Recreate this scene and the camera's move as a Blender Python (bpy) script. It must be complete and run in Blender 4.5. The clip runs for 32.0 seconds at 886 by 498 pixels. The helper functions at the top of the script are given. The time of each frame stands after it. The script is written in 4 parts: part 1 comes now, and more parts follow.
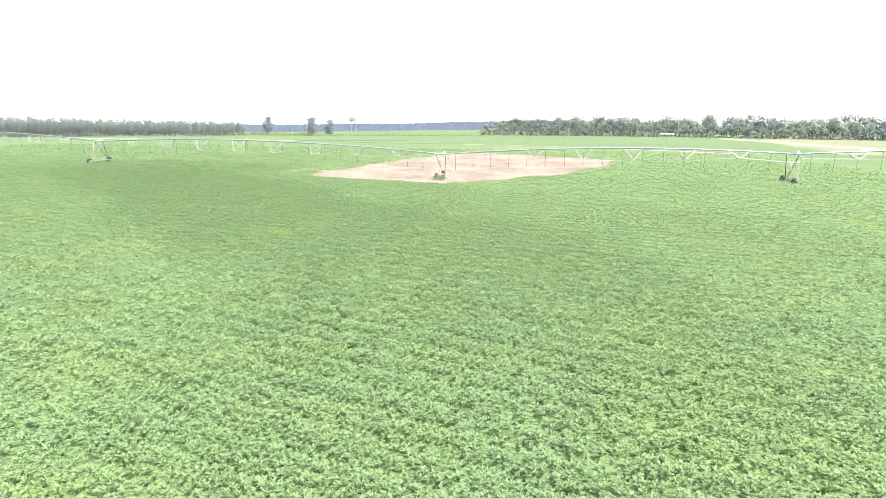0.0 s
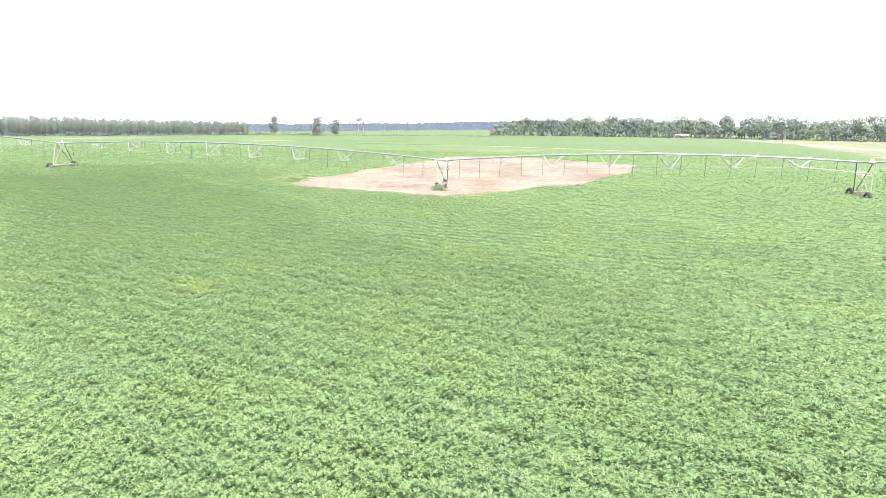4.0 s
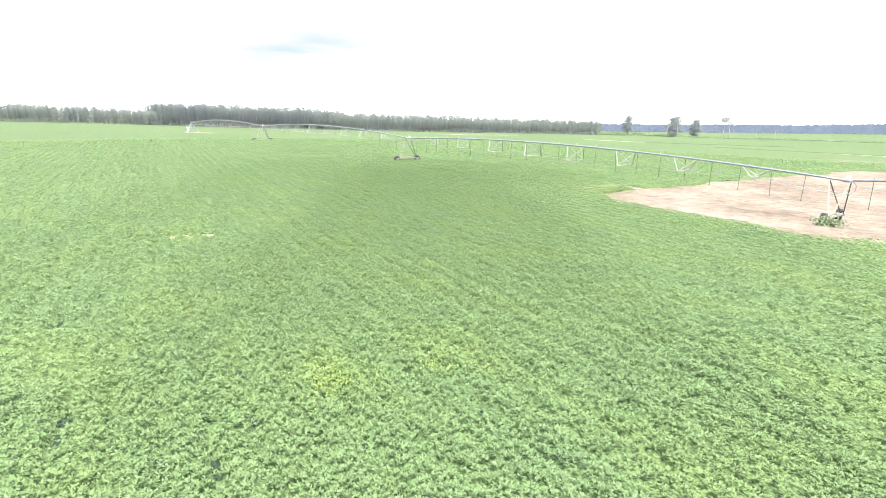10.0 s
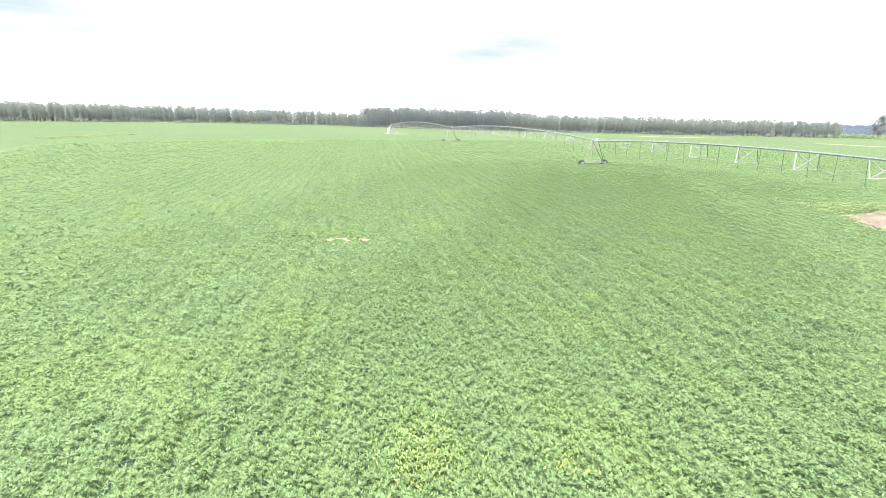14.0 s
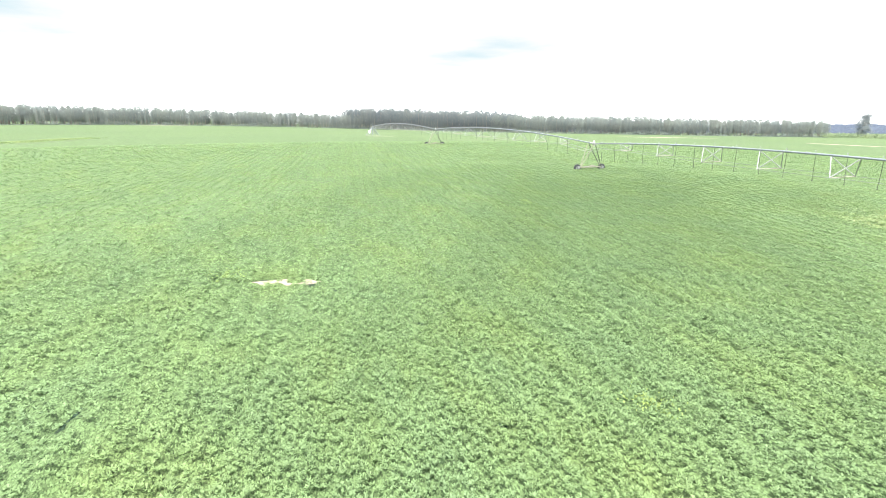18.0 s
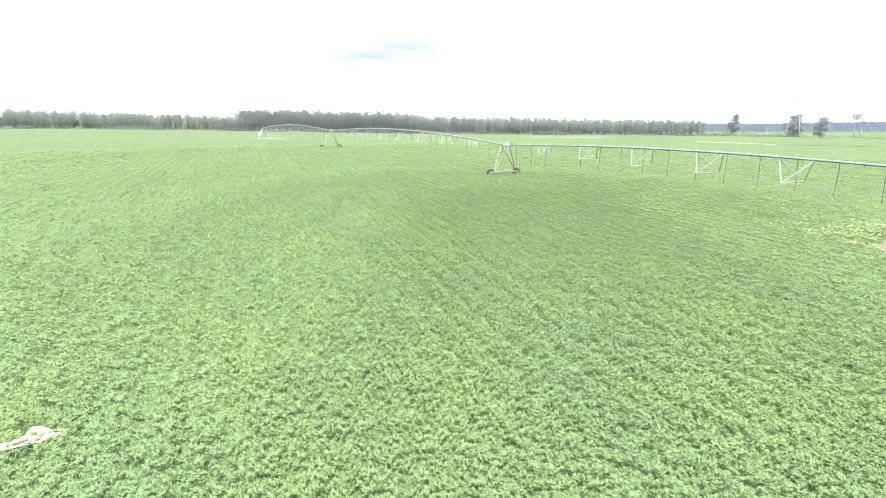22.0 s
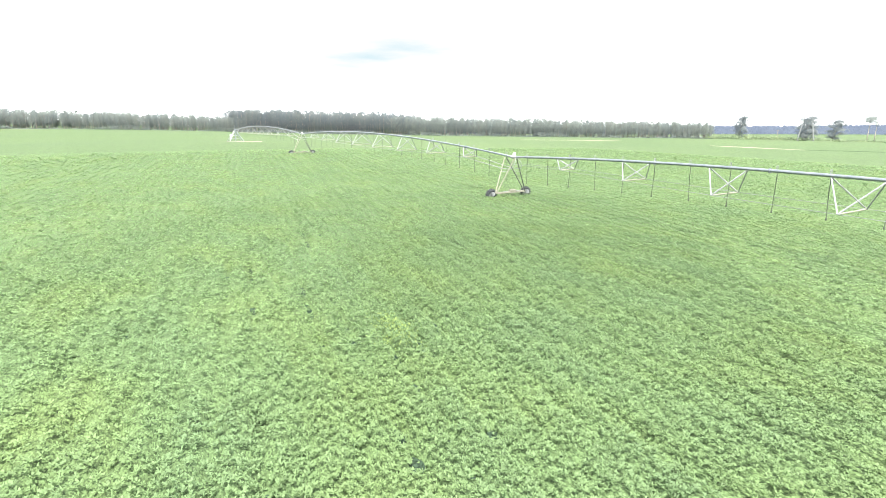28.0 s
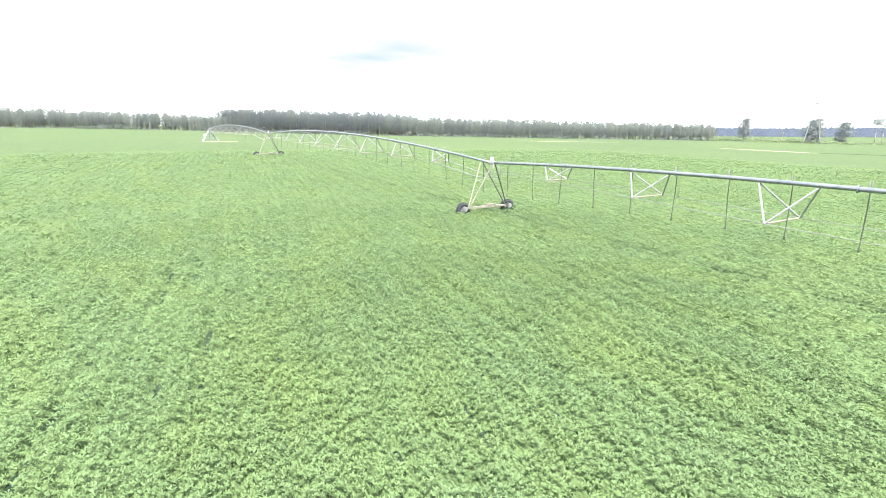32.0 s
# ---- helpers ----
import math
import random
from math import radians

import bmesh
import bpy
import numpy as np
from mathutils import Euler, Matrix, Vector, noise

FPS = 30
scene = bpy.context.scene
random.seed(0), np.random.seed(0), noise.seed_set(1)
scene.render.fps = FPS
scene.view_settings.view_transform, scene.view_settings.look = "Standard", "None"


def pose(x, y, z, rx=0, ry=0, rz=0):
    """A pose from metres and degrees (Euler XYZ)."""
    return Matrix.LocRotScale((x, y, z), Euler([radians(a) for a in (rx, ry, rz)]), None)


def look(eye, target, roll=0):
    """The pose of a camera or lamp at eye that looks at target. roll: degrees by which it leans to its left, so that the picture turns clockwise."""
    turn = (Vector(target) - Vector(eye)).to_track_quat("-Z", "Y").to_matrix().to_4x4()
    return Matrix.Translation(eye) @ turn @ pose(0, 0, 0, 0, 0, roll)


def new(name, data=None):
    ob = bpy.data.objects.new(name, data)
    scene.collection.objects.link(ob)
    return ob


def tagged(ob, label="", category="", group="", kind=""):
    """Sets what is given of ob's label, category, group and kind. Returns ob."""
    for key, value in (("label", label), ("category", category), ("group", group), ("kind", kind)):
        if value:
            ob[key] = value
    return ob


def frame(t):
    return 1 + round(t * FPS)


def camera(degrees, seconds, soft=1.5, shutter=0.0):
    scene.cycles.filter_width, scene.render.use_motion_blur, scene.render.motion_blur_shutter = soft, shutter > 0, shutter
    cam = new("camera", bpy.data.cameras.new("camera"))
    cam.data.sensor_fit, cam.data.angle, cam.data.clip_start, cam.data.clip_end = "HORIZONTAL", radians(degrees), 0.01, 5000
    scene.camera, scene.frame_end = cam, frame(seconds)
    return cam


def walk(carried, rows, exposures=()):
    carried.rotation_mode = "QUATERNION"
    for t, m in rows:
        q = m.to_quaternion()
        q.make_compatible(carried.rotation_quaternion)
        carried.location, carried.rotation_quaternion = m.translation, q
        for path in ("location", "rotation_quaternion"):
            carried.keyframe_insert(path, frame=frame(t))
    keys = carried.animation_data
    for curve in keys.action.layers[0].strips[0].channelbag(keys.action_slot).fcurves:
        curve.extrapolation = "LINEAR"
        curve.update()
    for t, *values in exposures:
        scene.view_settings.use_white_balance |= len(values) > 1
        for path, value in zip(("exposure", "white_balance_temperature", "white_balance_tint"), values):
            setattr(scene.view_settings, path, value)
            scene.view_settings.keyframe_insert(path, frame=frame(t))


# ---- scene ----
cam = camera(79.12, 32.0, 0.75)
PATH = [
    (0, (71.832, -69.903, 6.227), (69.537, -60.446, 3.923), 0.11),
    (0.5, (71.734, -68.864, 6.253), (69.409, -59.415, 3.948), 0.11),
    (1, (71.612, -67.784, 6.276), (69.263, -58.342, 3.967), 0.13),
    (1.5, (71.452, -66.593, 6.303), (69.075, -57.158, 3.996), 0.14),
    (2, (71.270, -65.347, 6.328), (68.876, -55.915, 4.023), 0.16),
    (2.5, (71.076, -64.056, 6.344), (68.667, -54.629, 4.038), 0.19),
    (3, (70.837, -62.704, 6.353), (68.416, -53.279, 4.050), 0.21),
    (3.5, (70.578, -61.302, 6.350), (68.136, -51.883, 4.045), 0.23),
    (5.5, (69.041, -55.369, 6.253), (66.475, -45.984, 3.942), 0.38),
    (6, (68.569, -53.856, 6.221), (65.735, -44.550, 3.904), 0.40),
    (6.5, (68.114, -52.298, 6.197), (64.937, -43.104, 3.880), 0.40),
    (7, (67.671, -50.919, 6.167), (63.942, -41.936, 3.845), 0.41),
    (7.5, (67.304, -49.703, 6.138), (62.939, -41.011, 3.815), 0.43),
    (8, (67.054, -48.793, 6.112), (62.049, -40.453, 3.791), 0.49),
    (8.5, (66.911, -48.389, 6.083), (61.432, -40.353, 3.756), 0.58),
    (9, (66.786, -48.270, 6.075), (60.692, -40.694, 3.738), 0.63),
    (9.5, (66.689, -48.230, 6.087), (59.856, -41.316, 3.742), 0.66),
    (10, (66.618, -48.144, 6.102), (59.123, -41.956, 3.749), 0.70),
    (10.5, (66.540, -47.985, 6.106), (58.561, -42.441, 3.743), 0.75),
    (11, (66.372, -47.749, 6.117), (58.053, -42.733, 3.746), 0.75),
    (11.5, (66.134, -47.419, 6.122), (57.534, -42.898, 3.754), 0.76),
    (12, (65.843, -47.043, 6.119), (57.027, -42.959, 3.752), 0.77),
    (12.5, (65.522, -46.627, 6.108), (56.608, -42.762, 3.740), 0.72),
    (13, (65.137, -46.196, 6.093), (56.132, -42.542, 3.733), 0.67),
    (13.5, (64.621, -45.734, 6.075), (55.520, -42.329, 3.711), 0.55),
    (14, (64.063, -45.263, 6.070), (54.909, -42.000, 3.712), 0.41),
    (14.5, (63.514, -44.806, 6.072), (54.318, -41.657, 3.722), 0.35),
    (16.5, (60.401, -43.501, 6.134), (51.266, -40.166, 3.803), 0.23),
    (17, (59.381, -43.077, 6.109), (50.237, -39.765, 3.780), 0.20),
    (17.5, (58.332, -42.676, 6.077), (49.181, -39.387, 3.743), 0.14),
    (18, (57.281, -42.293, 6.052), (48.207, -38.797, 3.716), 0.13),
    (18.5, (56.250, -41.925, 6.038), (47.324, -38.064, 3.710), 0.07),
    (19, (55.216, -41.517, 6.028), (46.424, -37.355, 3.708), 0.02),
    (19.5, (54.163, -41.067, 6.010), (45.603, -36.445, 3.694), -0.00),
    (20, (53.107, -40.572, 5.979), (44.654, -35.758, 3.659), -0.05),
    (20.5, (52.060, -39.992, 5.946), (43.669, -35.072, 3.622), -0.09),
    (21, (51.007, -39.339, 5.923), (42.648, -34.365, 3.601), -0.11),
    (21.5, (49.902, -38.604, 5.911), (41.558, -33.603, 3.595), -0.14),
    (22, (48.766, -37.834, 5.899), (40.435, -32.811, 3.583), -0.15),
    (22.5, (47.635, -37.063, 5.895), (39.310, -32.027, 3.584), -0.16),
    (23, (46.493, -36.251, 5.901), (38.166, -31.218, 3.592), -0.15),
    (23.5, (45.280, -35.446, 5.916), (36.959, -30.402, 3.610), -0.14),
    (24, (44.048, -34.656, 5.925), (35.729, -29.609, 3.620), -0.14),
    (24.5, (42.837, -33.890, 5.926), (34.522, -28.836, 3.621), -0.11),
    (25, (41.624, -33.082, 5.932), (33.309, -28.026, 3.628), -0.09),
    (25.5, (40.444, -32.284, 5.945), (32.133, -27.223, 3.639), -0.03),
    (26, (39.311, -31.480, 5.974), (30.999, -26.423, 3.665), 0.02),
    (26.5, (38.230, -30.650, 6.031), (29.916, -25.590, 3.733), 0.01),
    (28.5, (34.394, -27.425, 5.981), (26.081, -22.363, 3.685), 0.13),
    (29, (33.518, -26.542, 5.951), (25.209, -21.472, 3.656), 0.16),
    (29.5, (32.642, -25.627, 5.918), (24.327, -20.567, 3.622), 0.16),
    (30, (31.777, -24.677, 5.898), (23.464, -19.613, 3.606), 0.17),
    (30.5, (30.963, -23.768, 5.877), (22.648, -18.706, 3.589), 0.22),
    (31, (30.173, -22.860, 5.843), (21.857, -17.800, 3.555), 0.27),
    (31.5, (29.403, -21.969, 5.783), (21.084, -16.913, 3.496), 0.30),
    (32, (28.652, -21.078, 5.710), (20.334, -16.016, 3.431), 0.34),
]
walk(cam, [(t, look(e, g, r)) for t, e, g, r in PATH], exposures=((0.0, 1.9), (32.0, 1.9)))

# ---- sky and sun ----
SUN_AZ, SUN_EL = radians(-24), radians(64)
world = bpy.data.worlds.new("sky")
scene.world = world
world.use_nodes = True
wn, wl = world.node_tree.nodes, world.node_tree.links
wn.clear()
w_out, w_bg, w_sky = wn.new("ShaderNodeOutputWorld"), wn.new("ShaderNodeBackground"), wn.new("ShaderNodeTexSky")
w_sky.sky_type, w_sky.sun_disc = "NISHITA", False
w_sky.sun_elevation, w_sky.sun_rotation = SUN_EL, math.pi / 2 - SUN_AZ
w_sky.dust_density, w_sky.air_density = 3.0, 1.0
w_co, w_map, w_noise, w_ramp, w_mix = (wn.new("ShaderNodeTexCoord"), wn.new("ShaderNodeMapping"), wn.new("ShaderNodeTexNoise"),
                                       wn.new("ShaderNodeValToRGB"), wn.new("ShaderNodeMix"))
# thin bright overcast with a few faint bluish gaps low over the woods
w_map.inputs["Scale"].default_value = (3.0, 3.0, 18.0)
w_map.inputs["Location"].default_value = (3.1, 0.4, 0.2)
w_noise.inputs["Scale"].default_value, w_noise.inputs["Detail"].default_value = 2.4, 6.0
w_ramp.color_ramp.elements[0].position, w_ramp.color_ramp.elements[1].position = 0.30, 0.42
w_ramp.color_ramp.elements[0].color = (0.45, 0.45, 0.45, 1)
w_mix.data_type = "RGBA"
w_mix.inputs["B"].default_value = (8.6, 8.8, 9.0, 1)


def sky_gap(source, azimuth, low, wide, tall, depth):
    """A faint ragged bluish break in the cloud at that azimuth."""
    dot, sep, a, b, s1, s2, add, root, sub, mul, mix = [wn.new("ShaderNodeVectorMath"), wn.new("ShaderNodeSeparateXYZ")] + [wn.new("ShaderNodeMath") for _ in range(8)] + [wn.new("ShaderNodeMix")]
    dot.operation = "DOT_PRODUCT"
    dot.inputs[1].default_value = (-math.sin(radians(azimuth)) / wide, math.cos(radians(azimuth)) / wide, 0)
    wl.new(w_co.outputs["Generated"], dot.inputs[0])
    wl.new(w_co.outputs["Generated"], sep.inputs[0])
    a.operation, b.operation, s1.operation, s2.operation = "SUBTRACT", "DIVIDE", "POWER", "POWER"
    wl.new(sep.outputs["Z"], a.inputs[0])
    a.inputs[1].default_value = low
    wl.new(a.outputs[0], b.inputs[0])
    b.inputs[1].default_value = tall
    s0 = wn.new("ShaderNodeMath")
    s0.operation = "ABSOLUTE"
    wl.new(dot.outputs["Value"], s0.inputs[0])
    wl.new(s0.outputs[0], s1.inputs[0])
    s1.inputs[1].default_value = 2
    s3 = wn.new("ShaderNodeMath")
    s3.operation = "ABSOLUTE"
    wl.new(b.outputs[0], s3.inputs[0])
    wl.new(s3.outputs[0], s2.inputs[0])
    s2.inputs[1].default_value = 2
    wl.new(s1.outputs[0], add.inputs[0])
    wl.new(s2.outputs[0], add.inputs[1])
    root.operation, sub.operation, mul.operation = "SQRT", "SUBTRACT", "MULTIPLY"
    wl.new(add.outputs[0], root.inputs[0])
    lift = wn.new("ShaderNodeMath")
    lift.operation = "MULTIPLY_ADD"
    wl.new(w_noise.outputs["Fac"], lift.inputs[0])
    lift.inputs[1].default_value, lift.inputs[2].default_value = 3.2, -0.75
    wl.new(lift.outputs[0], sub.inputs[0])
    wl.new(root.outputs[0], sub.inputs[1])
    sub.use_clamp = True
    wl.new(sub.outputs[0], mul.inputs[0])
    mul.inputs[1].default_value, mul.use_clamp = depth, True
    mix.data_type = "RGBA"
    wl.new(source, mix.inputs["A"])
    edge, tint = wn.new("ShaderNodeMath"), wn.new("ShaderNodeMix")
    edge.operation, edge.use_clamp = "MULTIPLY", True
    wl.new(mul.outputs[0], edge.inputs[0])
    edge.inputs[1].default_value = 12.0
    tint.data_type = "RGBA"
    tint.inputs["A"].default_value, tint.inputs["B"].default_value = (3.3, 3.3, 3.3, 1), (2.35, 2.86, 3.05, 1)
    wl.new(mul.outputs[0], tint.inputs["Factor"])
    wl.new(edge.outputs[0], mix.inputs["Factor"])
    wl.new(tint.outputs["Result"], mix.inputs["B"])
    return mix.outputs["Result"]


wl.new(w_co.outputs["Generated"], w_map.inputs["Vector"])
wl.new(w_map.outputs["Vector"], w_noise.inputs["Vector"])
wl.new(w_noise.outputs["Fac"], w_ramp.inputs["Fac"])
wl.new(w_ramp.outputs["Color"], w_mix.inputs["Factor"])
wl.new(w_sky.outputs["Color"], w_mix.inputs["A"])
veil = sky_gap(w_mix.outputs["Result"], 155, 0.118, 0.115, 0.025, 1.05)
veil = sky_gap(veil, 197, 0.150, 0.14, 0.034, 1.0)
wl.new(veil, w_bg.inputs["Color"])
wl.new(w_bg.outputs["Background"], w_out.inputs["Surface"])
w_bg.inputs["Strength"].default_value = 0.085
sun = new("sun", bpy.data.lights.new("sun", "SUN"))
sun.data.energy, sun.data.angle, sun.data.color = 4.0, radians(0.53), (1.0, 0.95, 0.87)
sun.matrix_world = look((0, 0, 60), (-math.cos(SUN_AZ) * math.cos(SUN_EL), -math.sin(SUN_AZ) * math.cos(SUN_EL), 60 - math.sin(SUN_EL)))


# ---- materials ----
def material(name, colours, scale=4.0, rough=0.6, metal=0.0, bump=0.0, bump_scale=20.0, fine=None, translucent=0.0, detail=5.0,
             stretch=(1, 1, 1), spec=0.5, cells=None, island=None, lift=0.0):
    """Two-scale mottled surface: a ramp over coarse noise, a finer noise over it, and fine relief."""
    m = bpy.data.materials.new(name)
    m.use_nodes = True
    n, l = m.node_tree.nodes, m.node_tree.links
    b = n["Principled BSDF"]
    co, mp = n.new("ShaderNodeTexCoord"), n.new("ShaderNodeMapping")
    mp.inputs["Scale"].default_value = stretch
    l.new(co.outputs["Object"], mp.inputs["Vector"])
    no, ra = n.new("ShaderNodeTexNoise"), n.new("ShaderNodeValToRGB")
    no.inputs["Scale"].default_value, no.inputs["Detail"].default_value = scale, detail
    l.new(mp.outputs["Vector"], no.inputs["Vector"])
    ra.color_ramp.elements[0].position, ra.color_ramp.elements[1].position = 0.3, 0.7
    ra.color_ramp.elements[0].color, ra.color_ramp.elements[1].color = (*colours[0], 1), (*colours[-1], 1)
    for i, c in enumerate(colours[1:-1]):
        ra.color_ramp.elements.new(0.3 + 0.4 * (i + 1) / (len(colours) - 1)).color = (*c, 1)
    l.new(no.outputs["Fac"], ra.inputs["Fac"])
    colour = ra.outputs["Color"]
    if fine:
        f, mul, mr = n.new("ShaderNodeTexNoise"), n.new("ShaderNodeMix"), n.new("ShaderNodeMapRange")
        f.inputs["Scale"].default_value, f.inputs["Detail"].default_value = fine[0], 3.0
        l.new(mp.outputs["Vector"], f.inputs["Vector"])
        mr.inputs["From Min"].default_value, mr.inputs["From Max"].default_value = 0.3, 0.7
        mr.inputs["To Min"].default_value, mr.inputs["To Max"].default_value = fine[1], fine[2]
        l.new(f.outputs["Fac"], mr.inputs["Value"])
        mul.data_type, mul.blend_type = "RGBA", "MULTIPLY"
        mul.inputs["Factor"].default_value = 1
        l.new(colour, mul.inputs["A"])
        l.new(mr.outputs["Result"], mul.inputs["B"])
        colour = mul.outputs["Result"]
    if cells:
        vo, sep, mr2, mul2 = n.new("ShaderNodeTexVoronoi"), n.new("ShaderNodeSeparateColor"), n.new("ShaderNodeMapRange"), n.new("ShaderNodeMix")
        vo.inputs["Scale"].default_value = cells[0]
        l.new(mp.outputs["Vector"], vo.inputs["Vector"])
        l.new(vo.outputs["Color"], sep.inputs["Color"])
        mr2.inputs["To Min"].default_value, mr2.inputs["To Max"].default_value = cells[1], cells[2]
        l.new(sep.outputs["Red"], mr2.inputs["Value"])
        mul2.data_type, mul2.blend_type = "RGBA", "MULTIPLY"
        mul2.inputs["Factor"].default_value = 1
        l.new(colour, mul2.inputs["A"])
        l.new(mr2.outputs["Result"], mul2.inputs["B"])
        colour = mul2.outputs["Result"]
    if island:
        ge, mr3, mul3 = n.new("ShaderNodeNewGeometry"), n.new("ShaderNodeMapRange"), n.new("ShaderNodeMix")
        mr3.inputs["To Min"].default_value, mr3.inputs["To Max"].default_value = island
        l.new(ge.outputs["Random Per Island"], mr3.inputs["Value"])
        mul3.data_type, mul3.blend_type = "RGBA", "MULTIPLY"
        mul3.inputs["Factor"].default_value = 1
        l.new(colour, mul3.inputs["A"])
        l.new(mr3.outputs["Result"], mul3.inputs["B"])
        colour = mul3.outputs["Result"]
    l.new(colour, b.inputs["Base Color"])
    b.inputs["Roughness"].default_value, b.inputs["Metallic"].default_value = rough, metal
    b.inputs["Specular IOR Level"].default_value = spec
    if bump:
        bn, bu = n.new("ShaderNodeTexNoise"), n.new("ShaderNodeBump")
        bn.inputs["Scale"].default_value, bn.inputs["Detail"].default_value = bump_scale, 6.0
        l.new(mp.outputs["Vector"], bn.inputs["Vector"])
        l.new(bn.outputs["Fac"], bu.inputs["Height"])
        bu.inputs["Distance"].default_value = bump
        l.new(bu.outputs["Normal"], b.inputs["Normal"])
    if lift:
        # shading normals bent upwards, so foliage takes light more evenly than its shape
        ge2, up, no2 = n.new("ShaderNodeNewGeometry"), n.new("ShaderNodeVectorMath"), n.new("ShaderNodeVectorMath")
        up.operation, no2.operation = "ADD", "NORMALIZE"
        up.inputs[1].default_value = (0.0, 0.0, lift)
        l.new(ge2.outputs["Normal"], up.inputs[0])
        l.new(up.outputs["Vector"], no2.inputs[0])
        l.new(no2.outputs["Vector"], b.inputs["Normal"])
        level = no2.outputs["Vector"]
    if translucent:
        tr, mx, out = n.new("ShaderNodeBsdfTranslucent"), n.new("ShaderNodeMixShader"), n["Material Output"]
        l.new(colour, tr.inputs["Color"])
        if lift:
            l.new(level, tr.inputs["Normal"])
        mx.inputs["Fac"].default_value = translucent
        l.new(b.outputs["BSDF"], mx.inputs[1])
        l.new(tr.outputs["BSDF"], mx.inputs[2])
        l.new(mx.outputs["Shader"], out.inputs["Surface"])
    return m


LEAF = material("crop_leaf", [(0.168, 0.258, 0.128), (0.179, 0.270, 0.123), (0.193, 0.283, 0.117)], scale=0.35, rough=0.5, fine=(3.5, 0.94, 1.06), island=(0.8, 1.16), stretch=(0.55, 1, 1), translucent=0.5, spec=0.3, lift=0.8)
# Cell tones on this sheet paint bright leaves and shaded gaps between them
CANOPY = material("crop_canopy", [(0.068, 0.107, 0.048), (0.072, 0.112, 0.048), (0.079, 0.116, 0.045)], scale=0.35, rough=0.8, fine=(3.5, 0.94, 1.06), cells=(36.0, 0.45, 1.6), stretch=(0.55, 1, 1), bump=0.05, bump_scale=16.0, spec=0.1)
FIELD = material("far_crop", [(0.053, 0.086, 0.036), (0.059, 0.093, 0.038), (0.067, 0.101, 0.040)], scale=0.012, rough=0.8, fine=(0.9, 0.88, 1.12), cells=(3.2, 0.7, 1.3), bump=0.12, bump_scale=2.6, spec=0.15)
# Soil darkened and greened to stand in for shaded leaves in canopy gaps
SOIL = material("shade_dark_soil", [(0.017, 0.031, 0.021), (0.024, 0.040, 0.026), (0.034, 0.051, 0.032)], scale=0.9, rough=0.9, fine=(8, 0.8, 1.2), cells=(30.0, 0.5, 1.7), bump=0.03, spec=0.05)
DRY = material("dry_straw_soil", [(0.110, 0.085, 0.069), (0.152, 0.124, 0.102), (0.194, 0.167, 0.142)], scale=0.13, rough=0.9, fine=(1.1, 0.70, 1.22), cells=(5.0, 0.85, 1.12), bump=0.06, bump_scale=3.0, spec=0.1, detail=9.0)
SAND = material("pale_sand", [(0.228, 0.188, 0.154), (0.319, 0.274, 0.228)], scale=0.5, rough=0.9, fine=(6, 0.85, 1.12), bump=0.03, bump_scale=8.0, spec=0.2)
PASTURE = material("dry_pasture", [(0.082, 0.108, 0.055), (0.108, 0.117, 0.072), (0.138, 0.128, 0.094)], scale=0.035, rough=0.9, fine=(0.5, 0.85, 1.15), spec=0.15)
GALV = material("galvanised_steel", [(0.20, 0.225, 0.26), (0.29, 0.315, 0.35)], scale=3.0, rough=0.42, metal=0.8, fine=(22, 0.85, 1.12))
STEEL = material("weathered_zinc", [(0.22, 0.235, 0.245), (0.31, 0.325, 0.335)], scale=4.0, rough=0.5, metal=0.35, fine=(25, 0.8, 1.15))
# Darker copy of the leg steel, with shade put into its colour
SHADED_STEEL = material("shaded_leg_steel", [(0.055, 0.062, 0.058), (0.10, 0.108, 0.10)], scale=4.0, rough=0.6, metal=0.3, fine=(25, 0.8, 1.15))
CREAM = material("faded_cream_steel", [(0.21, 0.205, 0.165), (0.29, 0.28, 0.23)], scale=3.0, rough=0.6, metal=0.1, fine=(18, 0.75, 1.15))
RUBBER = material("black_rubber", [(0.022, 0.026, 0.032), (0.042, 0.048, 0.055)], scale=6.0, rough=0.85, fine=(30, 0.8, 1.3))
HOSE = material("dark_hose", [(0.05, 0.065, 0.05), (0.09, 0.105, 0.08)], scale=5.0, rough=0.6)
WHITE = material("white_enamel", [(0.52, 0.53, 0.55), (0.62, 0.62, 0.63)], scale=6.0, rough=0.4, fine=(20, 0.92, 1.05))
CONCRETE = material("concrete", [(0.15, 0.14, 0.12), (0.21, 0.195, 0.17)], scale=2.0, rough=0.9, fine=(18, 0.85, 1.1), bump=0.01)
BARK = material("bark", [(0.24, 0.215, 0.20), (0.37, 0.34, 0.31)], scale=2.0, rough=0.95, fine=(9, 0.7, 1.2), stretch=(1, 1, 0.25), spec=0.2)
# Three foliage colours lightened and blued, with distance haze painted in
PINE = material("pine_needles_hazed", [(0.160, 0.190, 0.192), (0.182, 0.212, 0.203), (0.206, 0.234, 0.214)], scale=0.12, rough=0.8, fine=(0.5, 0.85, 1.15), island=(0.92, 1.08), translucent=0.5, lift=0.8, spec=0.05)
DARK_PINE = material("dark_pine_needles_hazed", [(0.130, 0.154, 0.170), (0.149, 0.174, 0.180), (0.172, 0.195, 0.189)], scale=0.1, rough=0.8, fine=(0.5, 0.85, 1.15), island=(0.92, 1.08), translucent=0.5, lift=0.8, spec=0.05)
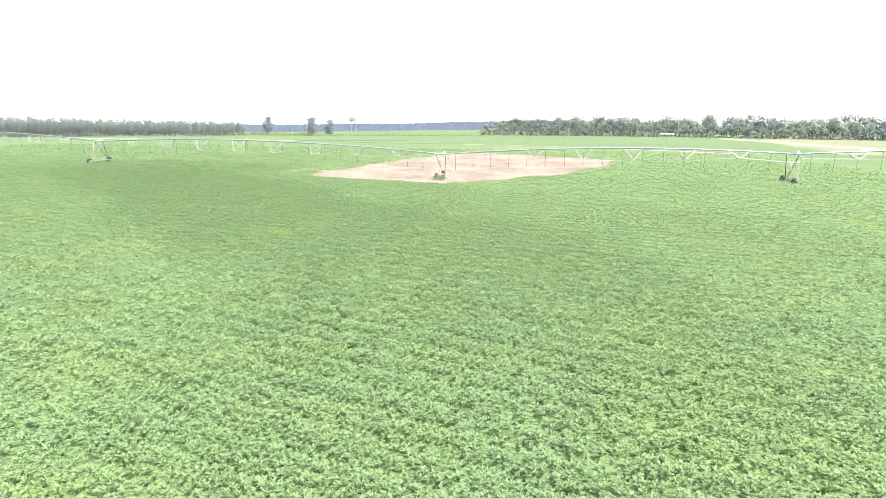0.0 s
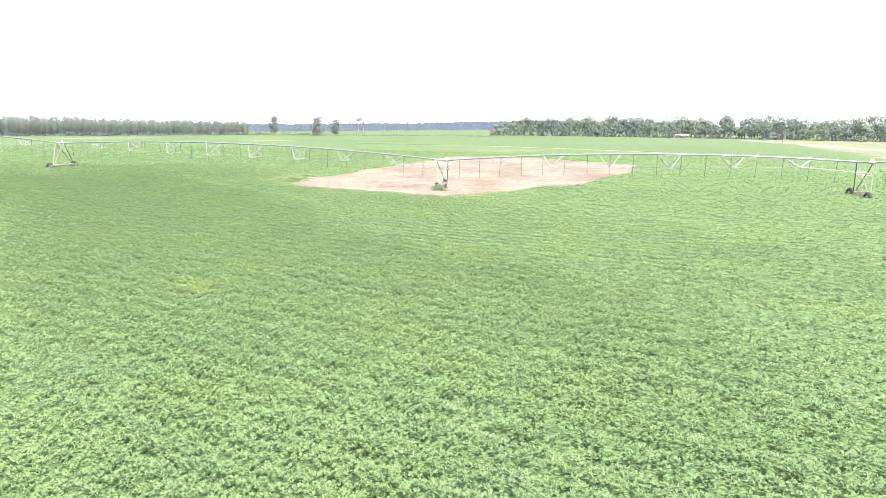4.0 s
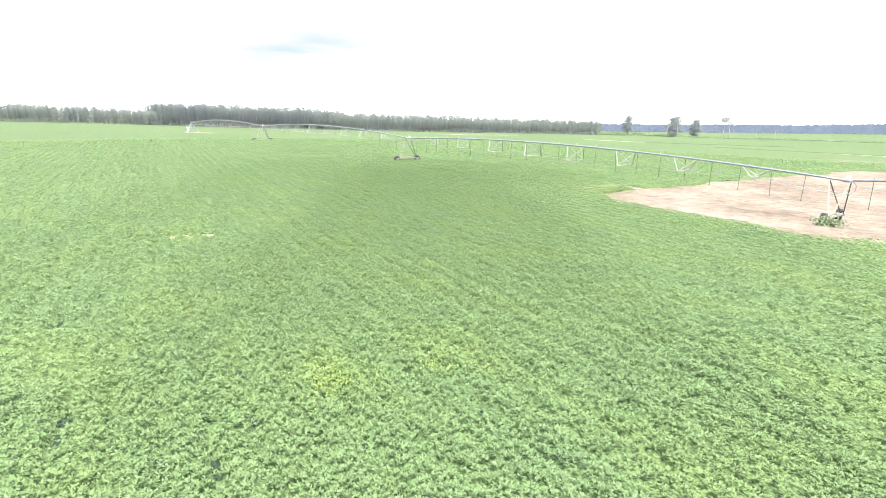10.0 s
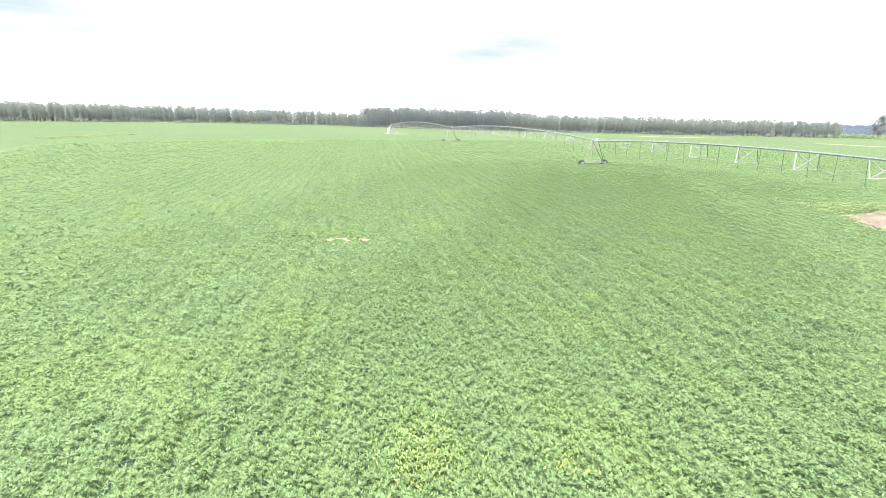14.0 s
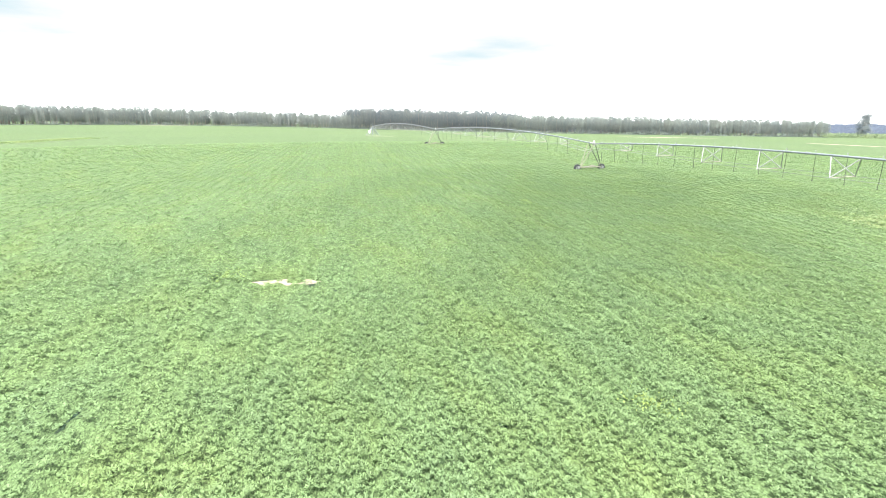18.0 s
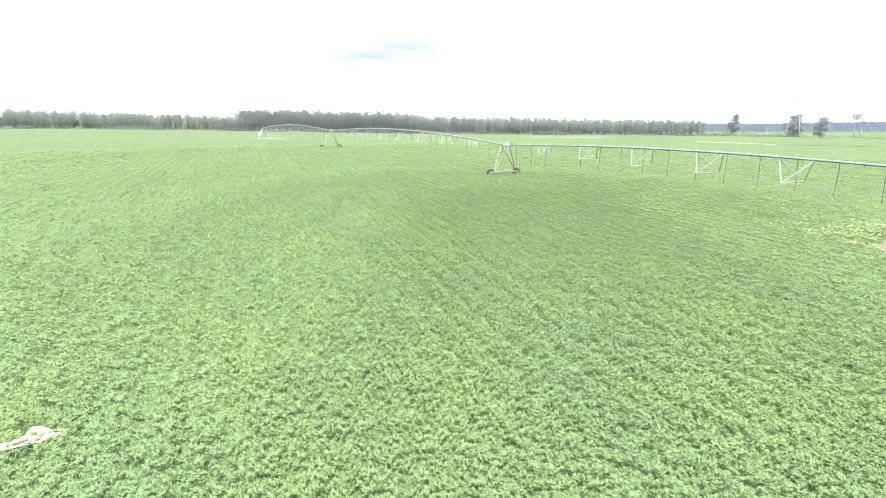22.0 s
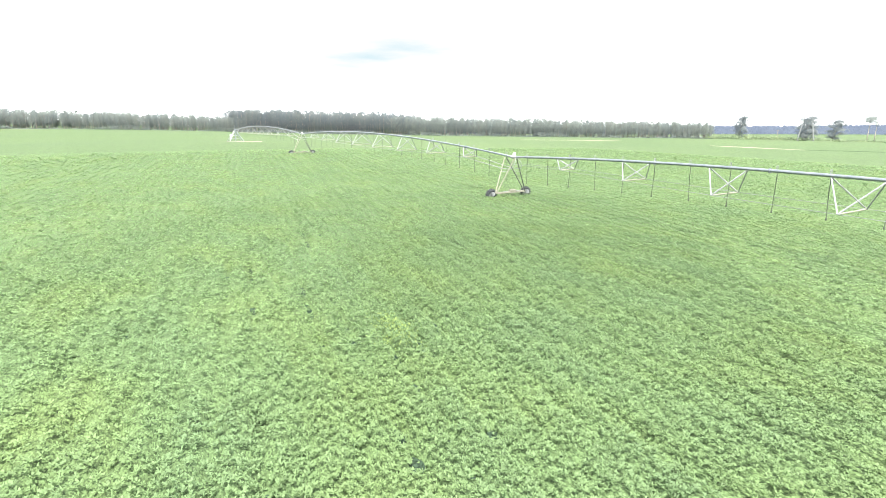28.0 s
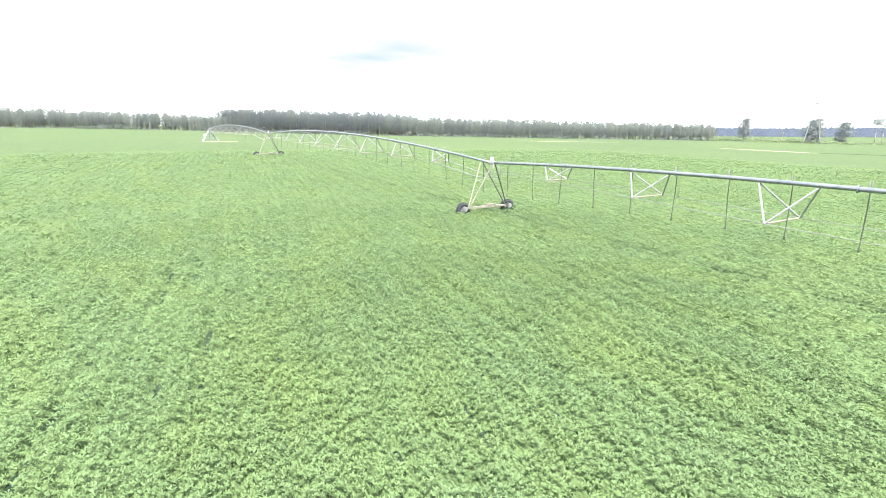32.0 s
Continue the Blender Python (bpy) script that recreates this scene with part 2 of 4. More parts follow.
BROADLEAF = material("broad_leaves_hazed", [(0.151, 0.186, 0.190), (0.187, 0.227, 0.201), (0.228, 0.266, 0.201)], scale=0.05, rough=0.8, fine=(0.4, 0.88, 1.12), island=(0.92, 1.08), translucent=0.5, lift=0.8, spec=0.05, detail=2.0)
HEDGE = material("hedge_leaves", [(0.19, 0.25, 0.16), (0.23, 0.29, 0.18), (0.27, 0.33, 0.19)], scale=0.15, rough=0.8, fine=(0.6, 0.88, 1.12), island=(0.9, 1.1), translucent=0.5, lift=0.8, spec=0.05)
WEED = material("weed_leaves", [(0.165, 0.235, 0.10), (0.195, 0.26, 0.11), (0.23, 0.28, 0.125)], scale=0.5, rough=0.6, fine=(8, 0.85, 1.15), island=(0.75, 1.25), translucent=0.3)
LIME = material("lime_leaves", [(0.232, 0.330, 0.110), (0.252, 0.345, 0.108), (0.272, 0.358, 0.108)], scale=0.5, rough=0.5, island=(0.75, 1.2), lift=0.8, translucent=0.5, spec=0.3)
STRAW = material("straw_litter", [(0.116, 0.089, 0.069), (0.172, 0.141, 0.110), (0.223, 0.191, 0.149)], scale=0.8, rough=0.9, island=(0.7, 1.25), fine=(11, 0.85, 1.15))
WOOD = material("grey_pole_wood", [(0.20, 0.17, 0.14), (0.30, 0.26, 0.22)], scale=2.0, rough=0.9, fine=(10, 0.8, 1.2))
MAST = material("pale_lattice_steel", [(0.24, 0.25, 0.265), (0.30, 0.31, 0.32)], scale=1.0, rough=0.5, metal=0.1)
# Emission over a near-black base stands in for blue haze on far woods
DISTANCE = bpy.data.materials.new("distant_woods_haze_glow")
DISTANCE.use_nodes = True
dn, dl = DISTANCE.node_tree.nodes, DISTANCE.node_tree.links
db = dn["Principled BSDF"]
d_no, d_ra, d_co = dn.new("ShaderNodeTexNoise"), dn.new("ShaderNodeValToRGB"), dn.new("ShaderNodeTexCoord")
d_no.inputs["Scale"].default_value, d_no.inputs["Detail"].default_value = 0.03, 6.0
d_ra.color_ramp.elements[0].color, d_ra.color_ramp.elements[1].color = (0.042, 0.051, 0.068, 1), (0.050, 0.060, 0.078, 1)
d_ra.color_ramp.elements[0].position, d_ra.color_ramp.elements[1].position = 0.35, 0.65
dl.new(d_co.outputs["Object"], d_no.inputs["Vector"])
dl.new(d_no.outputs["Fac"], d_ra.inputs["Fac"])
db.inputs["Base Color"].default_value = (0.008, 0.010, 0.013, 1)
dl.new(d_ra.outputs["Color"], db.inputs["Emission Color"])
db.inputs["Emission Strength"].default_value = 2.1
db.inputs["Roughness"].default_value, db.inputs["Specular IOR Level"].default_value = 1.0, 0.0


# ---- building helpers ----
def part(name, bm, mat, parent=None, label="", smooth=False):
    """Links a bmesh as one mesh object under a thing or a part."""
    me = bpy.data.meshes.new(name)
    bm.to_mesh(me)
    bm.free()
    return mesh_part(name, me, mat, parent, label, smooth)


def mesh_part(name, me, mat, parent=None, label="", smooth=False):
    for m in (mat if isinstance(mat, (list, tuple)) else [mat]):
        me.materials.append(m)
    if smooth:
        me.polygons.foreach_set("use_smooth", [True] * len(me.polygons))
    ob = new(name, me)
    if parent:
        ob.parent = parent
    return tagged(ob, label)


def tube(bm, p, q, r, r2=None, sides=8, caps=True):
    """A round bar from p to q, added to bm."""
    p, q = Vector(p), Vector(q)
    r2 = r if r2 is None else r2
    d = (q - p).normalized()
    a = d.orthogonal().normalized()
    b = d.cross(a)
    rings = []
    for c, rad in ((p, r), (q, r2)):
        rings.append([bm.verts.new(c + (a * math.cos(2 * math.pi * k / sides) + b * math.sin(2 * math.pi * k / sides)) * rad) for k in range(sides)])
    for k in range(sides):
        bm.faces.new((rings[0][k], rings[0][(k + 1) % sides], rings[1][(k + 1) % sides], rings[1][k]))
    if caps:
        bm.faces.new(rings[0][::-1])
        bm.faces.new(rings[1])


def chain(bm, pts, r, sides=8):
    """A bent round bar through the points."""
    pts = [Vector(p) for p in pts]
    rings = []
    for i, p in enumerate(pts):
        d = (pts[min(i + 1, len(pts) - 1)] - pts[max(i - 1, 0)]).normalized()
        a = d.cross(Vector((0.013, 1, 0.02))).normalized()
        b = d.cross(a)
        rad = r[i] if isinstance(r, (list, tuple)) else r
        rings.append([bm.verts.new(p + (a * math.cos(2 * math.pi * k / sides) + b * math.sin(2 * math.pi * k / sides)) * rad) for k in range(sides)])
    for u, v in zip(rings, rings[1:]):
        for k in range(sides):
            bm.faces.new((u[k], u[(k + 1) % sides], v[(k + 1) % sides], v[k]))
    bm.faces.new(rings[0][::-1])
    bm.faces.new(rings[-1])


def box(bm, c, s, bevel=0.0):
    """A bevelled block of centre c and size s."""
    t = bmesh.new()
    bmesh.ops.create_cube(t, size=1, matrix=Matrix.Translation(c) @ Matrix.Diagonal((*s, 1)))
    if bevel:
        bmesh.ops.bevel(t, geom=t.edges[:], offset=bevel, segments=2, affect="EDGES")
    me = bpy.data.meshes.new("tmp")
    t.to_mesh(me)
    t.free()
    bm.from_mesh(me)
    bpy.data.meshes.remove(me)


def quad_mesh(name, v, mat, parent=None, label=""):
    """A mesh of loose quads from an array (n, 4, 3)."""
    n = len(v)
    me = bpy.data.meshes.new(name)
    me.vertices.add(4 * n)
    me.vertices.foreach_set("co", np.ascontiguousarray(v, dtype=np.float32).ravel())
    me.loops.add(4 * n)
    me.loops.foreach_set("vertex_index", np.arange(4 * n, dtype=np.int32))
    me.polygons.add(n)
    me.polygons.foreach_set("loop_start", np.arange(0, 4 * n, 4, dtype=np.int32))
    me.update(calc_edges=True)
    return mesh_part(name, me, mat, parent, label)


def tri_mesh(name, v, mat, parent=None, label=""):
    """A mesh of loose triangles from an array (n, 3, 3)."""
    n = len(v)
    me = bpy.data.meshes.new(name)
    me.vertices.add(3 * n)
    me.vertices.foreach_set("co", np.ascontiguousarray(v, dtype=np.float32).ravel())
    me.loops.add(3 * n)
    me.loops.foreach_set("vertex_index", np.arange(3 * n, dtype=np.int32))
    me.polygons.add(n)
    me.polygons.foreach_set("loop_start", np.arange(0, 3 * n, 3, dtype=np.int32))
    me.update(calc_edges=True)
    return mesh_part(name, me, mat, parent, label)


def grid_mesh(name, xs, ys, z, mats, index=None, smooth=True):
    """A sheet over the lines xs (nx, ny) and ys (nx, ny) with heights z, and a material index a cell."""
    nx, ny = xs.shape
    co = np.stack([xs, ys, z], -1).astype(np.float32)
    i = np.arange(nx * ny).reshape(nx, ny)
    q = np.stack([i[:-1, :-1], i[1:, :-1], i[1:, 1:], i[:-1, 1:]], -1).reshape(-1, 4).astype(np.int32)
    me = bpy.data.meshes.new(name)
    me.vertices.add(nx * ny)
    me.vertices.foreach_set("co", co.ravel())
    me.loops.add(q.size)
    me.loops.foreach_set("vertex_index", q.ravel())
    me.polygons.add(len(q))
    me.polygons.foreach_set("loop_start", np.arange(0, q.size, 4, dtype=np.int32))
    me.update(calc_edges=True)
    for m in mats:
        me.materials.append(m)
    if index is not None:
        me.polygons.foreach_set("material_index", index.ravel().astype(np.int32))
    me.polygons.foreach_set("use_smooth", [smooth] * len(q))
    return new(name, me)


def wave(x, y, cell, seed=0):
    """Smooth value noise from 0 to 1 with bumps of about cell metres."""
    u, v = np.asarray(x) / cell, np.asarray(y) / cell
    iu, iv = np.floor(u).astype(np.int64), np.floor(v).astype(np.int64)
    fu, fv = u - iu, v - iv
    fu, fv = fu * fu * (3 - 2 * fu), fv * fv * (3 - 2 * fv)

    def h(a, b):
        k = (a * 374761393 + b * 668265263 + seed * 1442695041) & 0xFFFFFFFF
        k = ((k ^ (k >> 13)) * 1274126177) & 0xFFFFFFFF
        return ((k ^ (k >> 16)) & 0xFFFF) / 65535.0
    return (h(iu, iv) * (1 - fu) + h(iu + 1, iv) * fu) * (1 - fv) + (h(iu, iv + 1) * (1 - fu) + h(iu + 1, iv + 1) * fu) * fv


def ramp(v, a, b):
    k = np.clip((v - a) / (b - a), 0, 1)
    return k * k * (3 - 2 * k)


# ---- the lie of the land ----
def soft(v, s):
    return s * np.log1p(np.exp(np.clip(v / s, -40, 40)))


def land(x, y):
    """The height of the crop's top (or of the bare ground far out): a shallow dip at the dry patch, a rise by the pivot, a fall to the north."""
    x, y = np.asarray(x, float), np.asarray(y, float)
    west = soft(-x - 150, 40.0)
    return (0.304 - 0.917 * np.exp(-(((x - 58) / 40) ** 2 + ((y - 15) / 40) ** 2)) - 0.0134 * soft(y, 30.0)
            + 1.349 * np.exp(-(((x + 85) / 60) ** 2 + ((y + 10) / 90) ** 2)) - 0.0005 * west + 0.0121 * west * np.tanh(-y / 200)
            - 0.0023 * soft(x - 100, 30.0))


CROP = 0.36            # height of the crop over the soil
ROW_AZ = radians(168.7)
RU, RV = (math.cos(ROW_AZ), math.sin(ROW_AZ)), (-math.sin(ROW_AZ), math.cos(ROW_AZ))
ROW = 0.91             # row spacing
BOX = (-66.0, 116.0, -84.0, 78.0)   # plan of the crop that is built plant by plant


def in_box(x, y, fade=10.0):
    return (ramp(x, BOX[0], BOX[0] + fade) * (1 - ramp(x, BOX[1] - fade, BOX[1])) * ramp(y, BOX[2], BOX[2] + fade) * (1 - ramp(y, BOX[3] - fade, BOX[3])))


def side(x, y, a, b):
    """Signed distance to the line from a to b, positive to its left."""
    d = math.hypot(b[0] - a[0], b[1] - a[1])
    return ((b[0] - a[0]) * (y - a[1]) - (b[1] - a[1]) * (x - a[0])) / d


DRY_EDGE = [(36.4, -3.4), (40.6, -5.6), (47.0, -7.4), (57.5, -9.6), (62.5, -2.5), (70.5, 12.0), (77.5, 30.0), (79.5, 43.0), (71.0, 51.5), (62.0, 57.5), (52.5, 60.5), (43.5, 58.0), (38.6, 38.0), (36.2, 17.0), (35.6, 4.0)]


def dry(x, y):
    """How far inside the dry patch, in metres (negative outside), with a ragged edge."""
    d = np.min([side(x, y, a, b) for a, b in zip(DRY_EDGE, DRY_EDGE[1:] + DRY_EDGE[:1])], axis=0)
    d = np.maximum(d, 1.3 * (1 - np.hypot((x - 34.0) / 1.3, (y - 5.3) / 0.9)))
    return d + 2.2 * (wave(x, y, 5.0, 3) - 0.5) + 1.2 * (wave(x, y, 1.7, 4) - 0.5)


def bare(x, y):
    """The small washed-out hole in the crop, with a green tuft in it."""
    u, v = (x - 36.05) * RV[0] + (y + 41.0) * RV[1], (x - 36.05) * RU[0] + (y + 41.0) * RU[1]
    a = 1 - np.hypot(u / 1.42, (v - 0.05 * u) / 0.52)
    tuft = 1 - np.hypot((u + 0.6) / 0.36, (v - 0.22) / 0.34)
    return np.where(tuft > 0, -0.3, a) + 0.55 * (wave(x, y, 0.5, 8) - 0.5)


def open_ground(x, y):
    """Positive where no crop stands."""
    return np.maximum(dry(x, y), bare(x, y))


def furrow(x, y):
    """Distance to the nearest furrow between two rows, the place along it and the furrow's number."""
    v = x * RV[0] + y * RV[1] + 0.25 * (wave(x, y, 7.0, 5) - 0.5)
    k = np.round(v / ROW)
    return np.abs(v - k * ROW), x * RU[0] + y * RU[1], k


def hollow(x, y):
    """0 to 1: the gaps that the plants leave open here and there along the furrows, more of them to the east."""
    d, u, k = furrow(x, y)
    d = d + 0.10 * (wave(x, y, 0.22, 50) - 0.5)
    often = 0.48 * ramp(x, 52, 68) + 0.26 * ramp(-x, -34, -24) + 0.5 * (wave(x, y, 4.5, 52) - 0.5)
    along = ramp(0.72 * wave(u, k * 13.7, 0.62, 51) + 0.28 * wave(u, k * 5.1, 0.21, 53) + 0.30 * often, 0.63, 0.86)
    single = ramp(wave(x, y, 0.30, 54), 0.90, 0.99) * 0.6
    return np.maximum(along * np.exp(-(d / 0.15) ** 4), single * ramp(wave(x, y, 2.7, 55), 0.3, 0.7))


def canopy(x, y, lumps=1.0):
    """Height of the crop's surface: rounded rows of lumpy plants with shallow furrows between them."""
    d, u, k = furrow(x, y)
    v = x * RV[0] + y * RV[1]
    gap = np.exp(-(d / 0.17) ** 2) * (0.07 + 0.11 * wave(u, k * 3.3, 1.6, 6))
    gap = gap + 0.16 * np.exp(-((v - 1.1) / 0.25) ** 2) * ramp(wave(u, v, 2.2, 16), 0.25, 0.7) * ramp(-x, -40, -20)
    bank = ramp(35.9 + 0.25 * (y + 41) - x, -0.2, 0.7) * np.exp(-((y + 39.3) / 3.2) ** 4) * (1 - ramp(30 - x, -3, 3))
    near_side = np.exp(-(((x - 37.3) / 0.9) ** 2 + ((y + 40.8) / 2.2) ** 2))
    return (land(x, y) - gap + lumps * (0.105 * (wave(x, y, 0.52, 7) - 0.5) + 0.09 * (wave(x, y, 0.24, 9) - 0.5)) + 0.14 * bank - 0.06 * near_side + 0.08 * (wave(x, y, 3.5, 10) - 0.5)
            - 0.14 * ramp(dry(x, y), -1.8, 0.2) - 0.20 * hollow(x, y))


def lines(*stretches):
    out = []
    for a, b, step in stretches:
        out += list(np.arange(a, b, step))
    return np.array(out + [stretches[-1][1]])


gx = lines((-4200, -900, 330), (-900, -300, 30), (-300, -68, 6), (-68, 30, 2.0), (30, 86, 1.1), (86, 116, 2.0), (116, 330, 5), (330, 900, 40), (900, 4200, 330))
gy = lines((-4200, -900, 330), (-900, -260, 40), (-260, -86, 6), (-86, -46, 1.5), (-46, -36, 0.4), (-36, -14, 1.5), (-14, 64, 1.1), (64, 180, 2.0), (180, 460, 8), (460, 1400, 60), (1400, 4200, 330))
GX, GY = np.meshgrid(gx, gy, indexing="ij")
GZ = land(GX, GY) - CROP * in_box(GX, GY) + 0.05 * (wave(GX, GY, 2.3, 11) - 0.5) * in_box(GX, GY)
CX, CY = (GX[:-1, :-1] + GX[1:, 1:]) / 2, (GY[:-1, :-1] + GY[1:, 1:]) / 2
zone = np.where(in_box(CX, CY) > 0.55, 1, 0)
zone = np.where(dry(CX, CY) > -0.6, 2, zone)
zone = np.where(bare(CX, CY) > -0.6, 3, zone)
zone = np.where((np.hypot((CX - 34.0) / 1.6, (CY - 5.3) / 1.1) < 1) | ((np.hypot((CX - 79.3) / 1.8, (CY - 42.5) / 4.5) < 1) & (dry(CX, CY) > -0.3)), 3, zone)
# field road and pasture to the north-east, thin sandy terraces across the field
road = side(CX, CY, (168, 330), (157, 110))
meadow = (side(CX, CY, (182, 325), (138, 105)) > 6 * (wave(CX, CY, 18, 12) - 0.5)) & (CY > 70) & (CY < 360) & (CX < 700)
zone = np.where(meadow, 4, zone)
zone = np.where((np.abs(road) < 3.2) & (CY > 60) & (CY < 340) & (CX > 100), 3, zone)
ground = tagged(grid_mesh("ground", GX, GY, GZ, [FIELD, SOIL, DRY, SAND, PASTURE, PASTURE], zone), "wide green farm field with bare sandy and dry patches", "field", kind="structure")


def ribbon(name, line, width, mat, label, seed, lift=0.05):
    """A ragged strip of other ground along a line, lying on the field."""
    pts = np.array(line, float)
    acc = np.concatenate([[0], np.cumsum(np.hypot(*np.diff(pts, axis=0).T))])
    s = np.arange(0, acc[-1], 1.5)
    end = min(14, acc[-1] / 4)
    x, y = np.interp(s, acc, pts[:, 0]), np.interp(s, acc, pts[:, 1])
    dx, dy = np.gradient(x), np.gradient(y)
    k = np.hypot(dx, dy)
    w = width * (0.45 + 0.9 * wave(s, 0 * s, 9, seed)) * ramp(s, -2, end) * (1 - ramp(s, acc[-1] - end, acc[-1] + 2))
    mid = 1.2 * (wave(s, 0 * s, 22, seed + 1) - 0.5)
    cols = np.array([-1, -0.8, 0, 0.8, 1])
    xs = x[:, None] - (dy / k)[:, None] * (mid[:, None] + w[:, None] * cols)
    ys = y[:, None] + (dx / k)[:, None] * (mid[:, None] + w[:, None] * cols)
    z = land(xs, ys) + np.array([-0.25, lift, lift, lift, -0.25])
    return tagged(grid_mesh(name, xs, ys, z, [mat]), label, "ground strip", kind="structure")


# terraces between the strips of crop to the north
ribbon("track_sandy", [(20, 116), (44, 113.4), (54, 107.5), (63, 104), (72, 96.6), (82, 89.6), (95, 79), (110, 65)], 1.0, SAND, "thin pale sandy terrace strip across the field", 31)
# Dark ribbon laid as painted shade of the crop's stepped edge
ribbon("track_shade", [(-10, 123), (8, 121), (24, 118.5), (44, 116), (54, 110), (63, 106.5), (72, 99), (82, 92), (95, 81.5), (110, 67)], 0.8, SOIL, "thin dark strip painted as shade of the crop edge along the terrace", 33)
ribbon("track_weedy", [(28, 84), (36, 79), (44, 77), (52, 84), (62, 92)], 2.6, PASTURE, "pale weedy strip behind the dry patch", 35)
ribbon("track_straw", [(-78, 148.2), (-60, 145), (-44, 142)], 1.7, SAND, "pale straw-coloured strip across the field", 37)
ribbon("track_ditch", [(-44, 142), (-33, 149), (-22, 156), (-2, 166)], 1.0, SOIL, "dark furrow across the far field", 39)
ribbon("track_edge", [(-168, 138), (-157, 146), (-150, 168), (-146, 182)], 3.0, SAND, "sandy headland strip before the pines", 41)
ribbon("track_pad", [(-112.5, -6.0), (-112, 0), (-111.5, 3.5)], 4.0, PASTURE, "weedy pale strip round the pivot stand", 45)
ribbon("track_apron", [(-110, -1), (-109.5, 2), (-109, 5.5)], 2.2, SAND, "sandy apron before the pivot stand", 47, 0.09)
ribbon("track_base", [(-416, -112), (-414, -96), (-420, -70)], 2.5, SAND, "sandy strip at the foot of the pines", 43)

# ---- the crop ----
rng = np.random.default_rng(7)
corners = np.array([(x, y) for x in BOX[:2] for y in BOX[2:]])
cu, cv = corners @ np.array(RU), corners @ np.array(RV)


NEAR_LINE = [(71, -58), (66, -44), (50, -36), (40, -26), (16, -11)]


def off_line(x, y):
    best = np.full(x.shape, 1e9)
    for a, b in zip(NEAR_LINE, NEAR_LINE[1:]):
        dx, dy = b[0] - a[0], b[1] - a[1]
        k = np.clip(((x - a[0]) * dx + (y - a[1]) * dy) / (dx * dx + dy * dy), 0, 1)
        best = np.minimum(best, np.hypot(x - a[0] - k * dx, y - a[1] - k * dy))
    return best


def crop_sheet(us, vs):
    """Lines of the crop's surface along and across the rows, and its heights."""
    uu, vv = np.meshgrid(us, vs, indexing="ij")
    sx, sy = uu * RU[0] + vv * RV[0], uu * RU[1] + vv * RV[1]
    ins = in_box(sx, sy)
    sz = canopy(sx, sy, 0.25 + 0.75 * (1 - ramp(off_line(sx, sy), 9, 13.5))) - 0.09 - 0.045 * (1 - ramp(off_line(sx, sy), 8, 22)) - 0.25 * (1 - ramp(ins, 0.1, 0.9))
    sz = np.maximum(sz, land(sx, sy) - CROP * ins + 0.04) - 0.06 * hollow(sx, sy)
    sz = sz - (CROP + 0.15) * np.maximum(ramp(dry(sx, sy), -0.5, 0.45), ramp(bare(sx, sy), -0.25, 0.1))
    return sx, sy, sz, ins


HOLE = (36.05 * RU[0] - 41.0 * RU[1], 36.05 * RV[0] - 41.0 * RV[1])
LU, LV = np.arange(cu.min(), cu.max(), 0.75), np.arange(cv.min(), cv.max(), 0.26)
SX, SY, SZ, inside = crop_sheet(LU, LV)


def masked_sheet(name, xs, ys, z, keep, mat):
    nx, ny = xs.shape
    i = np.arange(nx * ny).reshape(nx, ny)
    q = np.stack([i[:-1, :-1], i[1:, :-1], i[1:, 1:], i[:-1, 1:]], -1)[keep].reshape(-1, 4)
    used, inv = np.unique(q.ravel(), return_inverse=True)
    co = np.stack([xs.ravel()[used], ys.ravel()[used], z.ravel()[used]], -1).astype(np.float32)
    me = bpy.data.meshes.new(name)
    me.vertices.add(len(used))
    me.vertices.foreach_set("co", co.ravel())
    me.loops.add(q.size)
    me.loops.foreach_set("vertex_index", inv.astype(np.int32))
    me.polygons.add(len(q))
    me.polygons.foreach_set("loop_start", np.arange(0, q.size, 4, dtype=np.int32))
    me.update(calc_edges=True)
    me.polygons.foreach_set("use_smooth", [True] * len(q))
    me.materials.append(mat)
    return new(name, me)


iu, iv = np.searchsorted(LU, HOLE[0]), np.searchsorted(LV, HOLE[1])
near_hole = np.zeros((len(LU) - 1, len(LV) - 1), bool)
near_hole[iu - 3:iu + 3, iv - 10:iv + 10] = True
keep = (inside[:-1, :-1] > 0.02) & (dry(SX, SY)[:-1, :-1] < 0.75) & ~near_hole
close = off_line(SX[:-1, :-1], SY[:-1, :-1]) < 14
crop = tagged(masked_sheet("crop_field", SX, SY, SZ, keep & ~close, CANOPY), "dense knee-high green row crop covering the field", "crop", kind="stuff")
FX, FY, FZ, _ = crop_sheet(np.linspace(LU[iu - 3], LU[iu + 3], 64), np.linspace(LV[iv - 10], LV[iv + 10], 76))
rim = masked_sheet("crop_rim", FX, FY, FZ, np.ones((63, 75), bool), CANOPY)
rim.parent = crop
NX, NY, NZ, _ = crop_sheet(np.arange(3 * len(LU) - 2) * 0.25 + LU[0], np.arange(2 * len(LV) - 1) * 0.13 + LV[0])
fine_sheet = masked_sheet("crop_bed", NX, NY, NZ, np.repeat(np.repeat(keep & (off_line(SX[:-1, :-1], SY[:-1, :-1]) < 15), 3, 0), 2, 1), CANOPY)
fine_sheet.parent = crop


